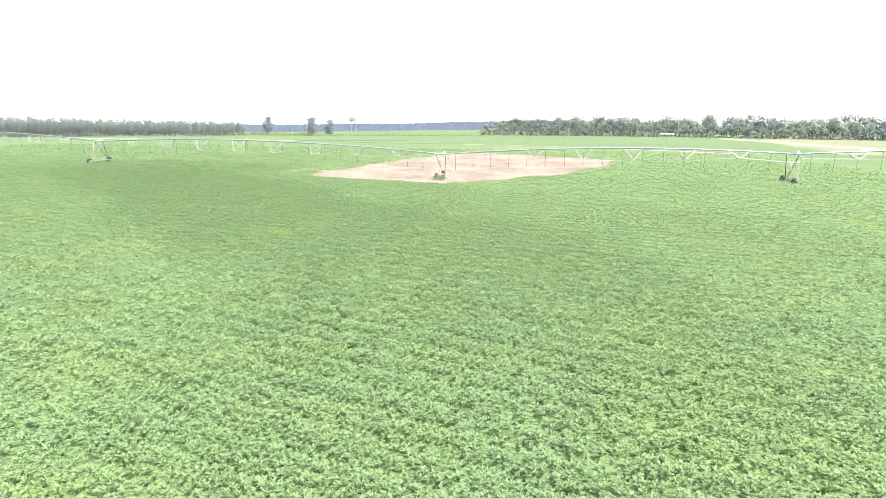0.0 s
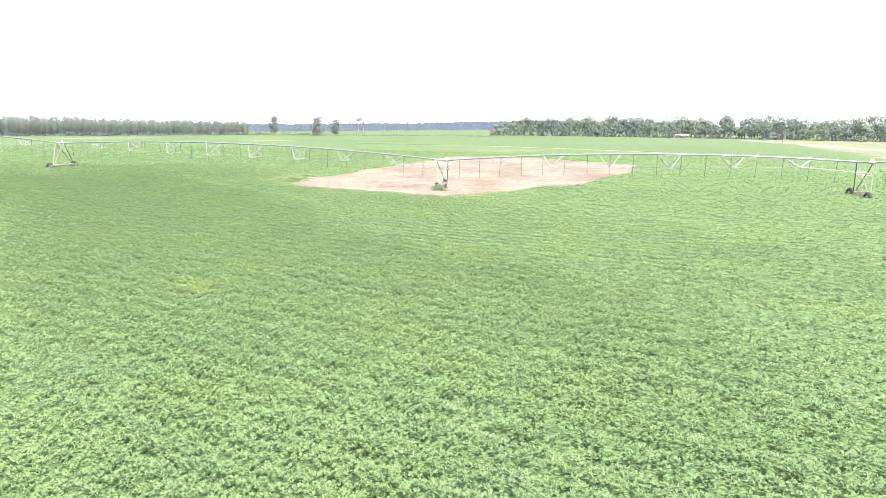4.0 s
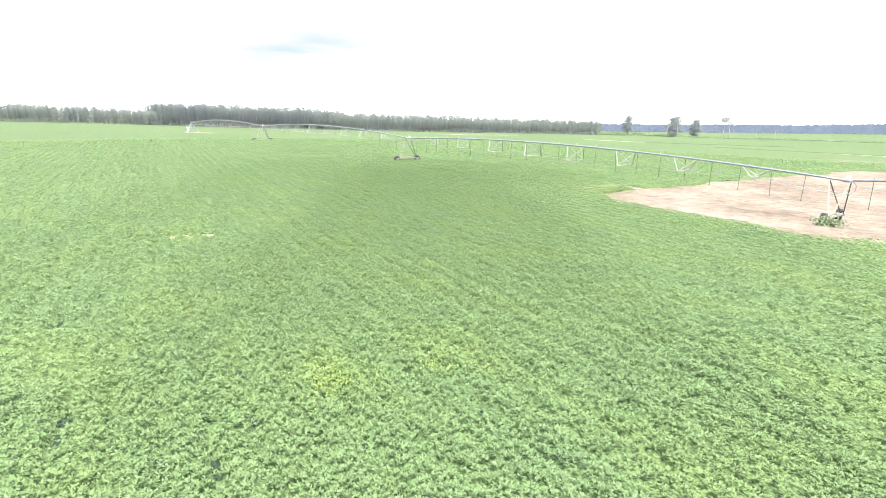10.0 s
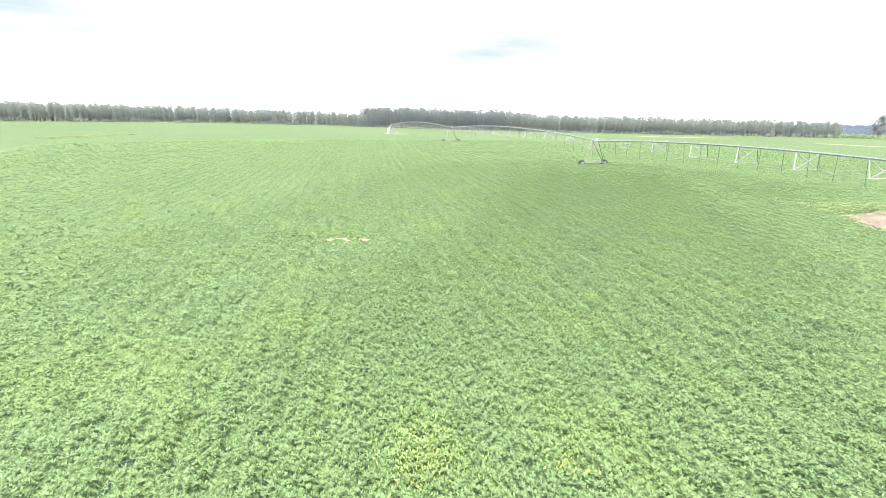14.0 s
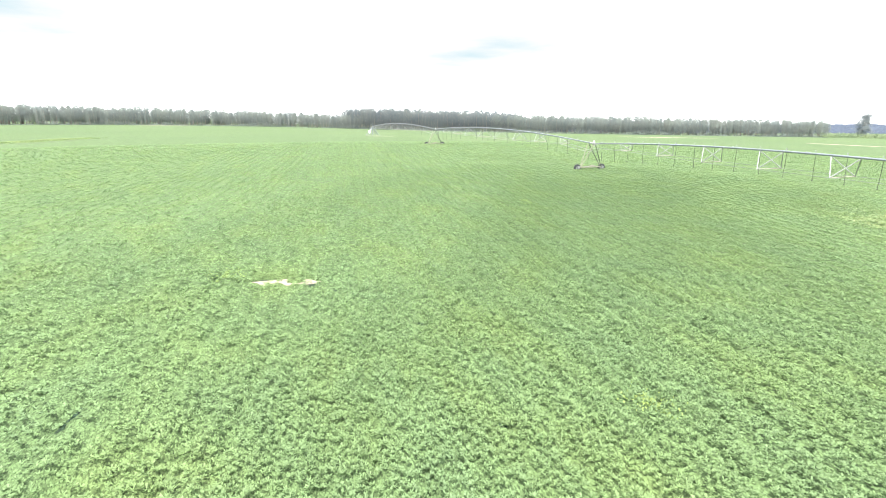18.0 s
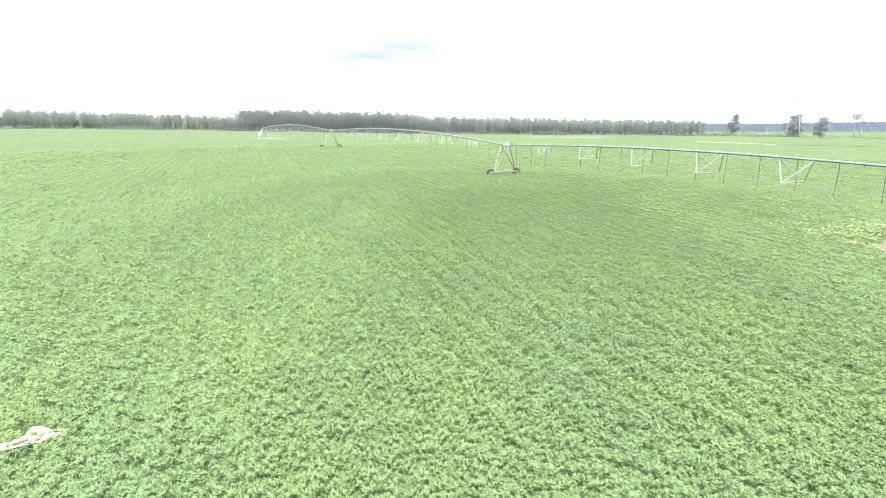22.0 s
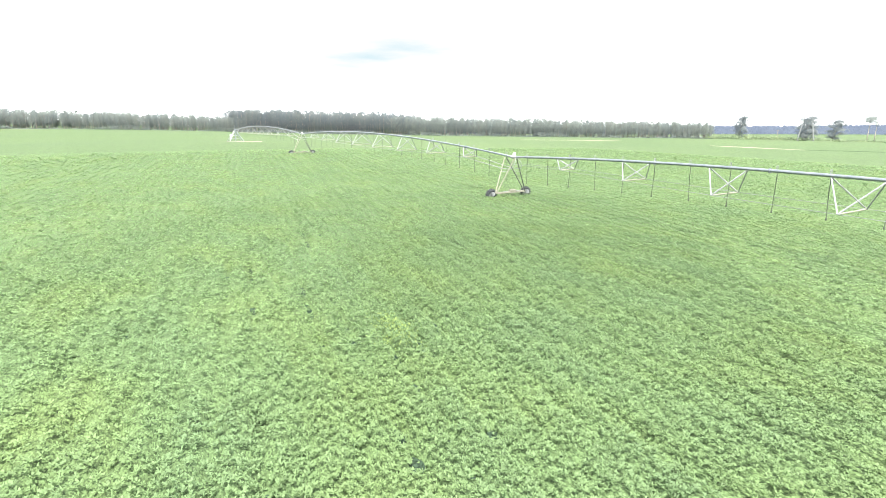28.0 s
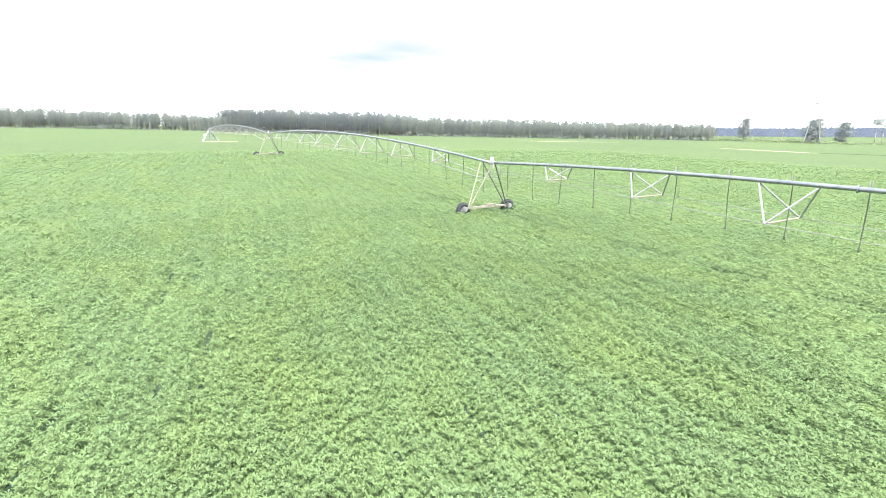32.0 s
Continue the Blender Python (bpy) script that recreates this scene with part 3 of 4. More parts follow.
def leaves(n, x, y, z, length, width, tilt=(0.1, 1.45), roll=1.1):
    """n leaf blades as loose quads round the given places."""
    az, ti, ro = rng.uniform(0, 2 * np.pi, n), rng.uniform(*tilt, n), rng.uniform(-roll, roll, n)
    d = np.stack([np.cos(az) * np.cos(ti), np.sin(az) * np.cos(ti), np.sin(ti)], -1)
    s = np.stack([-np.sin(az), np.cos(az), np.zeros(n)], -1) * np.cos(ro)[:, None]
    s[:, 2] = np.sin(ro)
    L, W = (length * rng.uniform(0.7, 1.3, n))[:, None], (width * rng.uniform(0.7, 1.3, n))[:, None]
    c = np.stack([x, y, z], -1)
    return np.stack([c - d * L * 0.5, c + s * W * 0.5 + d * L * 0.05, c + d * L * 0.5, c - s * W * 0.5 + d * L * 0.05], 1)


def crop_leaves(name, density, inner, outer, count, length, width, mat, steep, verge=False):
    """Sprigs of count blunt upright leaflets each, spread over the crop's surface in a band of the plan."""
    n = int((BOX[1] - BOX[0]) * (BOX[3] - BOX[2]) * density)
    x, y = rng.uniform(BOX[0], BOX[1], n), rng.uniform(BOX[2], BOX[3], n)
    if outer < 30:
        ok = ((y > -71 + 0.737 * (71.8 - x)) | (y > -53)) & (x < 73 + 0.5 * (y + 70)) & (y > -64)
        ok = ok != verge
    else:
        ok = ((y > -71 + 0.737 * (71.8 - x)) | (y > -53 - 0.3 * (60 - x))) & (x < 73 + 0.5 * (y + 70))
    x, y = x[ok], y[ok]
    d = off_line(x, y) + rng.uniform(-1, 1, len(x)) * (1.5 + 0.10 * outer)
    ok = (d >= inner) & (d < outer)
    x, y = x[ok], y[ok]
    ok = (open_ground(x, y) < -0.02) & (in_box(x, y) > 0.3 * rng.uniform(0, 1, len(x))) & (rng.uniform(0, 1, len(x)) > np.maximum(0.62 * hollow(x, y), 0.4 * np.exp(-(furrow(x, y)[0] / 0.16) ** 2)))
    x, y = x[ok], y[ok]
    n = len(x)
    z = canopy(x, y) + rng.uniform(-0.07, 0.03, n) * min(1, steep)
    turn = rng.uniform(0, 2 * np.pi, n)
    x, y, z, turn = [np.repeat(a, count) for a in (x, y, z, turn)]
    m = n * count
    az = turn + np.tile(np.arange(count), n) * 2.4 + rng.uniform(-0.3, 0.3, m)
    ti = rng.uniform(0.1, 1.25, m) * steep
    out = np.stack([np.cos(az) * np.cos(ti), np.sin(az) * np.cos(ti), np.sin(ti)], -1)
    ro = rng.uniform(-0.9, 0.9, m)
    s = np.stack([-np.sin(az) * np.cos(ro), np.cos(az) * np.cos(ro), np.sin(ro)], -1)
    L, W = (length * rng.uniform(0.7, 1.3, m))[:, None], (width * rng.uniform(0.75, 1.25, m))[:, None]
    c = np.stack([x, y, z], -1) + out * L * 0.35
    blunt = np.where(rng.uniform(0, 1, (m, 1)) < 0.6, 1.0, -1.0)
    wide = c + out * L * 0.5 * blunt
    tri_mesh(name, np.stack([c - out * L * 0.5 * blunt, wide - s * W * 0.5, wide + s * W * 0.5], 1), mat, crop)


crop_leaves("leaf_layer", 106, -19, 8.5, 8, 0.077, 0.035, LEAF, 0.86)
crop_leaves("leaf_layer", 40, 8.5, 23, 6, 0.096, 0.046, LEAF, 0.66)
crop_leaves("leaf_layer", 12, -19, 26, 6, 0.13, 0.07, LEAF, 0.6, True)
crop_leaves("leaf_layer", 13, 23, 44, 5, 0.115, 0.062, LEAF, 0.55)
crop_leaves("leaf_layer", 5, 44, 76, 5, 0.15, 0.085, LEAF, 0.5)
crop_leaves("leaf_layer", 1.8, 76, 116, 4, 0.23, 0.13, LEAF, 0.5)

# paler weeds at the rim of the dry patch and in three spots of the field, straw on the dry soil
n = 90000
x, y = rng.uniform(22, 92, n), rng.uniform(-20, 66, n)
d = dry(x, y) + rng.normal(0, 0.5, n)
tip = 0.16 + 2.4 * np.exp(-(((x - 32.6) / 3.0) ** 2 + ((y - 0.2) / 3.6) ** 2)) + np.exp(-(((x - 57) / 8) ** 2 + ((y + 9.5) / 2.2) ** 2)) + 0.35 * np.exp(-(((x - 40) / 5) ** 2 + ((y - 30) / 24) ** 2))
ok = (d < 1.0) & (d > -5.0) & (rng.uniform(0, 1, n) < tip * 0.9)
x2, y2 = np.concatenate([rng.normal(24.5, 0.55, 300), rng.normal(34.6, 0.8, 2800), rng.normal(36.0, 1.2, 500)]), np.concatenate([rng.normal(8.2, 0.3, 300), rng.normal(-0.4, 1.5, 2800), rng.normal(-3.6, 0.7, 500)])
x, y = np.concatenate([x[ok], x2]), np.concatenate([y[ok], y2])
z = np.where(dry(x, y) > 0, land(x, y) - CROP + 0.07, canopy(x, y) + 0.05) + rng.uniform(-0.05, 0.05, len(x))
weeds = tagged(quad_mesh("weeds", leaves(len(x), x, y, z, 0.15, 0.07, tilt=(-0.2, 0.7), roll=0.7), WEED), "pale yellow-green weeds round the dry patch", "weeds", kind="stuff")
# a weedy pale strip in the far crop to the south-west
wx, wy = rng.uniform(-122, -84, 9000), rng.normal(0, 1.6, 9000)
wy = wy - 84.5 - 0.25 * (wx + 102)
ok = (wave(wx, wy, 6, 44) > 0.35) & (rng.uniform(0, 1, len(wx)) < 1 - np.abs(wx + 103) / 22)
wx, wy = wx[ok], wy[ok]
tagged(quad_mesh("weeds", leaves(len(wx), wx, wy, land(wx, wy) + 0.12, 0.5, 0.22), WEED), "pale yellowish weeds in the far crop", "weeds", kind="stuff")
lx, ly = [], []
for sx, sy, sr, sn in ((55.6, -42.6, 0.62, 1300), (65.6, -57.3, 0.45, 260), (20.9, -21.4, 0.4, 400), (56.7, -40.2, 0.35, 300), (48.9, -34.1, 0.3, 220), (22.2, -21.8, 0.4, 300), (35.2, -43.0, 0.4, 260)):
    lx.append(rng.normal(sx, sr, sn))
    ly.append(rng.normal(sy, sr * 0.8, sn))
lx, ly = np.concatenate(lx), np.concatenate(ly)
tagged(quad_mesh("lime_plants", leaves(len(lx), lx, ly, canopy(lx, ly) + rng.uniform(-0.06, 0.04, len(lx)), 0.075, 0.042), LIME), "patches of lime-green plants in the crop", "crop", kind="stuff")
n = 42000
x, y = rng.uniform(34, 84, n), rng.uniform(-14, 62, n)
ok = dry(x, y) > 0.1
x, y = x[ok], y[ok]
litter = tagged(quad_mesh("straw_litter", leaves(len(x), x, y, land(x, y) - CROP + 0.025, 0.20, 0.05, tilt=(-0.1, 0.12), roll=0.2), STRAW), "dry straw and stubble scattered over bare soil", "straw", kind="stuff")


# ---- the pivot irrigation machine ----
TOWERS = {"P": (-112.4, -0.8), "A": (-55.4, -0.75), "B": (0.0, 0.0), "C": (54.9, 0.0), "D": (96.6, 0.4), "E": (139.0, 0.8)}
PIPE_Z = {"P": 4.05, "A": 4.10, "B": 3.23, "C": 2.06, "D": 2.72, "E": 2.6}
PIPE_R = 0.085


def soil(x, y):
    return float(land(x, y) - CROP * in_box(np.asarray(x), np.asarray(y)))


def span(a, b, trusses, first, crown, step):
    (xa, ya), (xb, yb) = TOWERS[a], TOWERS[b]
    za, zb = PIPE_Z[a], PIPE_Z[b]
    length = math.hypot(xb - xa, yb - ya)
    ux, uy = (xb - xa) / length, (yb - ya) / length
    thing = new("irrigation_span")
    thing.matrix_world = pose(xa, ya, za, 0, 0, math.degrees(math.atan2(uy, ux)))
    tagged(thing, "arched galvanised water pipe with trusses and drop hoses", "irrigation span", "spans of the pivot machine")

    def at(s):
        k = s / length
        return (zb - za) * k + 4 * crown * k * (1 - k)
    bm = bmesh.new()
    chain(bm, [(s, 0, at(s)) for s in np.linspace(0.25, length - 0.1, 37)], PIPE_R, 12)
    part("pipe", bm, GALV, thing, "galvanised steel water pipe", True)
    for s in np.linspace(length / 8, length * 7 / 8, 7):
        bm = bmesh.new()
        slope = (at(s + 0.05) - at(s - 0.05)) / 0.1
        tube(bm, (s - 0.03, 0, at(s) - 0.03 * slope), (s + 0.03, 0, at(s) + 0.03 * slope), PIPE_R + 0.055, sides=14)
        part("flange", bm, GALV, thing)
    corners = [[(0.35, -0.45, at(0.35) - 0.55)], [(0.35, 0.45, at(0.35) - 0.55)]]
    for k in range(trusses):
        s = first + (length - 2 * first - 2.15) * k / (trusses - 1)
        mid = s + 1.075
        edge = min(k, trusses - 1 - k)
        drop, half = ((0.80, 0.72), (1.15, 1.08), (1.42, 1.25), (1.52, 1.42))[min(edge, 3)]
        low = at(mid) - drop
        truss = tagged(new("truss"), "")
        truss.parent = thing
        for y in (-half, half):
            for top in (s, s + 2.15):
                bm = bmesh.new()
                tube(bm, (top, 0, at(top) - PIPE_R * 0.7), (mid, y, low), 0.036, sides=6)
                part("brace", bm, STEEL, truss)
        bm = bmesh.new()
        tube(bm, (mid, -half, low), (mid, half, low), 0.036, sides=6)
        part("cross_bar", bm, CREAM, truss)
        corners[0].append((mid, -half, low))
        corners[1].append((mid, half, low))
    for row, y in zip(corners, (-0.55, 0.55)):
        row.append((length - 0.75, y, at(length) - 0.95))
        for p, q in zip(row, row[1:]):
            bm = bmesh.new()
            tube(bm, p, q, 0.026 if q is row[-1] else 0.013, sides=5)
            part("truss_rod", bm, STEEL, thing)
    s = 1.6
    k = 0
    while s < length - 0.7:
        hose = new("drop_hose")
        hose.parent = thing
        sway = 0.05 * math.sin(k * 2.3)
        top, low = at(s) + PIPE_R, max(at(s) - 2.0, -9)
        bm = bmesh.new()
        chain(bm, [(s, 0, top - 0.02), (s, 0, top + 0.12), (s, 0.05, top + 0.19), (s, 0.12, top + 0.17), (s, 0.15, top + 0.05), (s, 0.15, top - 0.15)], 0.018, 6)
        part("gooseneck", bm, STEEL, hose)
        bm = bmesh.new()
        chain(bm, [(s, 0.15, top - 0.15), (s, 0.15 + sway * 0.2, top - 0.9), (s + sway * 0.5, 0.15 + sway * 0.6, top - 1.5), (s + sway, 0.15 + sway, low)], 0.021, 6)
        part("hose", bm, HOSE, hose)
        bm = bmesh.new()
        tube(bm, (s + sway, 0.15 + sway, low), (s + sway, 0.15 + sway, low - 0.07), 0.03, 0.045, sides=8)
        tube(bm, (s + sway, 0.15 + sway, low - 0.07), (s + sway, 0.15 + sway, low - 0.12), 0.045, 0.03, sides=8)
        part("nozzle", bm, HOSE, hose)
        s += step
        k += 1
    return thing


def wheel(parent, x, y, z, r=0.48):
    w = new("wheel")
    w.parent = parent
    w.matrix_basis = pose(x, y, z)
    bm = bmesh.new()
    prof = [(r * 0.60, -0.13), (r * 0.80, -0.16), (r * 0.93, -0.15), (r * 0.97, -0.10), (r * 0.985, 0), (r * 0.97, 0.10), (r * 0.93, 0.15), (r * 0.80, 0.16), (r * 0.60, 0.13)]
    seg = 28
    rings = [[bm.verts.new((px, math.cos(2 * math.pi * k / seg) * pr, math.sin(2 * math.pi * k / seg) * pr)) for pr, px in prof] for k in range(seg)]
    for k in range(seg):
        u, v = rings[k], rings[(k + 1) % seg]
        for j in range(len(prof)):
            j2 = (j + 1) % len(prof)
            bm.faces.new((u[j], v[j], v[j2], u[j2]))
    part("tyre", bm, RUBBER, w, "black lugged rubber tyre", True)
    lugs = bmesh.new()
    for k in range(20):
        a = 2 * math.pi * k / 20
        for sx in (-1, 1):
            a2 = a + (0.0 if sx < 0 else math.pi / 20)
            m = Matrix.Rotation(a2, 4, "X") @ Matrix.Translation((sx * 0.075, 0, r * 0.985)) @ Matrix.Rotation(sx * 0.6, 4, "Z") @ Matrix.Diagonal((0.17, 0.05, 0.06, 1))
            bmesh.ops.create_cube(lugs, size=1, matrix=m)
    part("tread", lugs, RUBBER, w)
    bm = bmesh.new()
    tube(bm, (-0.05, 0, 0), (0.05, 0, 0), r * 0.62, sides=24)
    tube(bm, (-0.11, 0, 0), (0.11, 0, 0), 0.13, sides=14)
    for k in range(8):
        a = 2 * math.pi * k / 8
        tube(bm, (0.05, math.cos(a) * 0.21, math.sin(a) * 0.21), (0.075, math.cos(a) * 0.21, math.sin(a) * 0.21), 0.022, sides=6)
    part("rim", bm, STEEL, w, "dusty grey steel rim")
    return w


def tower(key, half=1.82, sink=0.0):
    x, y = TOWERS[key]
    top = PIPE_Z[key]
    g = soil(x - 0.3, y) - sink
    h = top - g
    t = new("drive_tower")
    t.matrix_world = pose(x, y, g)
    tagged(t, "wheeled A-frame drive tower carrying the water pipe", "drive tower", "towers of the pivot machine")
    base = 0.66
    for s in (-1, 1):
        for xt in (-1.05, 0.30):
            bm = bmesh.new()
            tube(bm, (-0.25 + 0.08 * (1 if xt > 0 else -1), s * (half - 0.32), base), (xt, s * 0.10, h - 0.06), 0.043, sides=8)
            # +y legs are coloured dark for their shaded faces, -y legs cream as lit
            part("leg", bm, SHADED_STEEL if s > 0 else CREAM, t)
        for k in (0.6,):
            bm = bmesh.new()
            yk = s * ((half - 0.32) * (1 - k) + 0.10 * k)
            zk = base * (1 - k) + (h - 0.06) * k
            tube(bm, (-0.33 * (1 - k) - 1.05 * k, yk, zk), (-0.17 * (1 - k) + 0.30 * k, yk, zk), 0.02, sides=6)
            part("rung", bm, STEEL, t)
    bm = bmesh.new()
    box(bm, (-0.25, 0, base - 0.04), (0.16, 2 * half - 0.5, 0.14), 0.02)
    part("base_beam", bm, CREAM, t, "faded cream steel base beam")
    bm = bmesh.new()
    box(bm, (-0.25, 0.05, base + 0.10), (0.24, 0.42, 0.20), 0.04)
    tube(bm, (-0.25, 0.26, base + 0.10), (-0.25, 0.56, base + 0.10), 0.085, sides=12)
    part("gear_motor", bm, CREAM, t)
    for s in (-1, 1):
        bm = bmesh.new()
        tube(bm, (-0.25, s * 0.3, base + 0.06), (-0.25, s * (half - 0.15), base - 0.02), 0.022, sides=6)
        part("drive_shaft", bm, STEEL, t)
        bm = bmesh.new()
        box(bm, (-0.25, s * half, 0.57), (0.26, 0.30, 0.30), 0.05)
        part("gearbox", bm, STEEL, t)
        wheel(t, -0.25 - 0.26, s * half, 0.48)
    bm = bmesh.new()
    box(bm, (0.12, -0.02, h + 0.24), (0.24, 0.20, 0.27), 0.03)
    part("control_box", bm, WHITE, t, "white control box on the pipe joint")
    bm = bmesh.new()
    tube(bm, (-0.15, 0, h), (0.42, 0, h), PIPE_R + 0.05, sides=14)
    box(bm, (0.12, 0, h + 0.06), (0.22, 0.2, 0.12), 0.02)
    part("pipe_joint", bm, STEEL, t)
    for s in (-1, 1):
        bm = bmesh.new()
        chain(bm, [(0.35, s * 0.05, h - 0.02), (0.62, s * 0.30, h - 0.35), (0.52, s * 0.45, h - 0.80), (0.30, s * 0.55, h - 0.95)], 0.022, 6)
        part("hanger", bm, STEEL, t)
        bm = bmesh.new()
        tube(bm, (-1.05, s * 0.55, h - 0.95), (0.30, s * 0.55, h - 0.95), 0.026, sides=6)
        part("side_bar", bm, STEEL, t)
    return t


span("P", "A", 8, 5.2, 1.1, 2.4)
span("A", "B", 8, 5.2, 1.05, 2.4)
span("B", "C", 8, 5.2, 0.93, 2.41)
span("C", "D", 6, 5.0, 0.75, 2.34)
span("D", "E", 6, 5.0, 0.75, 2.34)
for key, sink in (("A", 0.25), ("B", 0.06), ("C", 0.12), ("D", 0.18), ("E", 0.0)):
    tower(key, sink=sink)


def pivot_point():
    x, y = TOWERS["P"]
    g = soil(x, y)
    h = PIPE_Z["P"] - g
    t = tagged(new("pivot_stand"), "four-legged galvanised pivot stand on a concrete pad", "pivot stand")
    t.matrix_world = pose(x, y, g)
    bm = bmesh.new()
    box(bm, (0, 0, 0.03), (3.8, 3.8, 0.16), 0.05)
    part("concrete_pad", bm, CONCRETE, t)
    for sx in (-1, 1):
        for sy in (-1, 1):
            bm = bmesh.new()
            tube(bm, (sx * 1.75, sy * 1.75, 0.2), (sx * 0.22, sy * 0.22, h - 0.25), 0.075, sides=8)
            part("leg", bm, GALV, t)
    for k in (0.28, 0.55, 0.8):
        r = 1.75 * (1 - k) + 0.22 * k
        z = 0.2 + (h - 0.45) * k
        for a, b in (((-r, -r), (r, -r)), ((r, -r), (r, r)), ((r, r), (-r, r)), ((-r, r), (-r, -r))):
            bm = bmesh.new()
            tube(bm, (*a, z), (*b, z), 0.04, sides=6)
            part("girt", bm, GALV, t)
    bm = bmesh.new()
    chain(bm, [(0, 0, 0.2), (0, 0, h * 0.5), (0, 0, h + 0.25), (0.15, 0, h + 0.32), (0.5, 0, h)], 0.11, 12)
    part("riser_pipe", bm, GALV, t)
    bm = bmesh.new()
    tube(bm, (0, 0, h + 0.3), (0, 0, h + 1.3), 0.035, sides=8)
    part("mast", bm, GALV, t)
    bm = bmesh.new()
    box(bm, (-0.75, -1.0, 1.45), (0.5, 0.35, 0.8), 0.03)
    part("control_panel", bm, WHITE, t)


pivot_point()


# ---- trees and distance ----
def cards(c, size, out=None):
    """Loose leaf clumps: quads of the given size round the centres c, turned at random or, with out, mostly outwards."""
    n = len(c)
    nor = rng.normal(size=(n, 3))
    nor /= np.linalg.norm(nor, axis=1)[:, None]
    if out is not None:
        nor = nor * 0.18 + out
        nor /= np.linalg.norm(nor, axis=1)[:, None]
    a = np.cross(nor, rng.normal(size=(n, 3)))
    a /= np.linalg.norm(a, axis=1)[:, None]
    b = np.cross(nor, a)
    s = (np.broadcast_to(size, (n,)) * rng.uniform(0.6, 1.3, n))[:, None]
    k = rng.uniform(0.55, 1.0, (n, 1))
    return np.stack([c - a * s, c + b * s * k * 0.8, c + a * s * 0.9, c - b * s * 0.8], 1)


def outward(c, x, y, face):
    """Directions from the stems at x, y to the clumps at c, drawn up and to the open side."""
    d = np.stack([c[:, 0] - x, c[:, 1] - y], -1)
    d /= np.linalg.norm(d, axis=1)[:, None] + 1e-6
    return np.stack([d[:, 0] * 0.5 - face[0] * 0.6, d[:, 1] * 0.5 - face[1] * 0.6, np.full(len(d), 0.55)], -1)


def along(line, n, jitter):
    pts = np.array(line, float)
    seg = np.hypot(*np.diff(pts, axis=0).T)
    acc = np.concatenate([[0], np.cumsum(seg)])
    s = (np.arange(n) + rng.uniform(0.1, 0.9, n)) / n * acc[-1]
    x, y = np.interp(s, acc, pts[:, 0]), np.interp(s, acc, pts[:, 1])
    return x + rng.normal(0, jitter, n), y + rng.normal(0, jitter, n), s / acc[-1]


def trunk_quads(x, y, z0, z1, r, lean=0.0):
    n = len(x)
    lx, ly = rng.normal(0, 1, n) * lean * (z1 - z0), rng.normal(0, 1, n) * lean * (z1 - z0)
    out = []
    for k in range(4):
        a, b = k * math.pi / 2, (k + 1) * math.pi / 2
        p = lambda ang, z, s, dx, dy: np.stack([x + np.cos(ang) * r * s + dx, y + np.sin(ang) * r * s + dy, z], -1)
        out.append(np.stack([p(a, z0, 1, 0, 0), p(b, z0, 1, 0, 0), p(b, z1, 0.45, lx, ly), p(a, z1, 0.45, lx, ly)], 1))
    return np.concatenate(out)


def pine_woods(label, line, normal, rows, gap, spacing, height, mat, per_tree=430, bottom=0.45, shrubs=1.8):
    """A stand of pines: bare stems below, uneven crowns above, shrubs along its edge."""
    length = sum(math.hypot(b[0] - a[0], b[1] - a[1]) for a, b in zip(line, line[1:]))
    crowns, stems = [], []
    for r in range(rows):
        n = int(length / spacing)
        moved = [(p[0] + normal[0] * r * gap, p[1] + normal[1] * r * gap) for p in line]
        x, y, s = along(moved, n, spacing * 0.3)
        h = np.interp(s, np.linspace(0, 1, len(height)), height) * rng.uniform(0.83, 1.06, n) * (0.96 + 0.08 * wave(x, y, 22, 21))
        z = land(x, y)
        m = per_tree if r < 2 else per_tree // 5
        floor = bottom * 0.45 if r < 2 else 0.02
        k = rng.beta(1.6, 1.4, (n, m))
        low = floor * rng.uniform(0.7, 1.15, n)
        zz = z[:, None] + h[:, None] * (low[:, None] + (1 - low[:, None]) * k)
        rad = h[:, None] * 0.19 * np.sqrt(np.clip(1 - ((k - 0.42) / 0.60) ** 2, 0.02, 1))
        ang, rr = rng.uniform(0, 2 * np.pi, (n, m)), np.sqrt(rng.uniform(0.05, 1, (n, m)))
        c = np.stack([x[:, None] + np.cos(ang) * rad * rr, y[:, None] + np.sin(ang) * rad * rr, zz], -1).reshape(-1, 3)
        crowns.append(cards(c, (0.029 if r < 2 else 0.052) * np.repeat(h, m), outward(c, np.repeat(x, m), np.repeat(y, m), normal)))
        stems.append(trunk_quads(x, y, z - 0.5, z + h * 0.9, 0.16 + 0.006 * h, 0.012))
    n = int(length / 1.6 * shrubs)
    x, y, s = along([(p[0] - normal[0] * 4, p[1] - normal[1] * 4) for p in line], n, 2.0)
    hs = rng.uniform(1.0, 4.0, n) * ramp(wave(x, y, 18, 22), 0.25, 0.75)
    m = 16
    c = np.stack([x[:, None] + rng.normal(0, 1.2, (n, m)), y[:, None] + rng.normal(0, 1.2, (n, m)), land(x, y)[:, None] + hs[:, None] * rng.uniform(0, 1, (n, m))], -1).reshape(-1, 3)
    crowns.append(cards(c, 0.6))
    thing = tagged(quad_mesh("pine_woods", np.concatenate(crowns), mat), label, "woods", kind="stuff")
    quad_mesh("trunk", np.concatenate(stems), BARK, thing)
    return thing


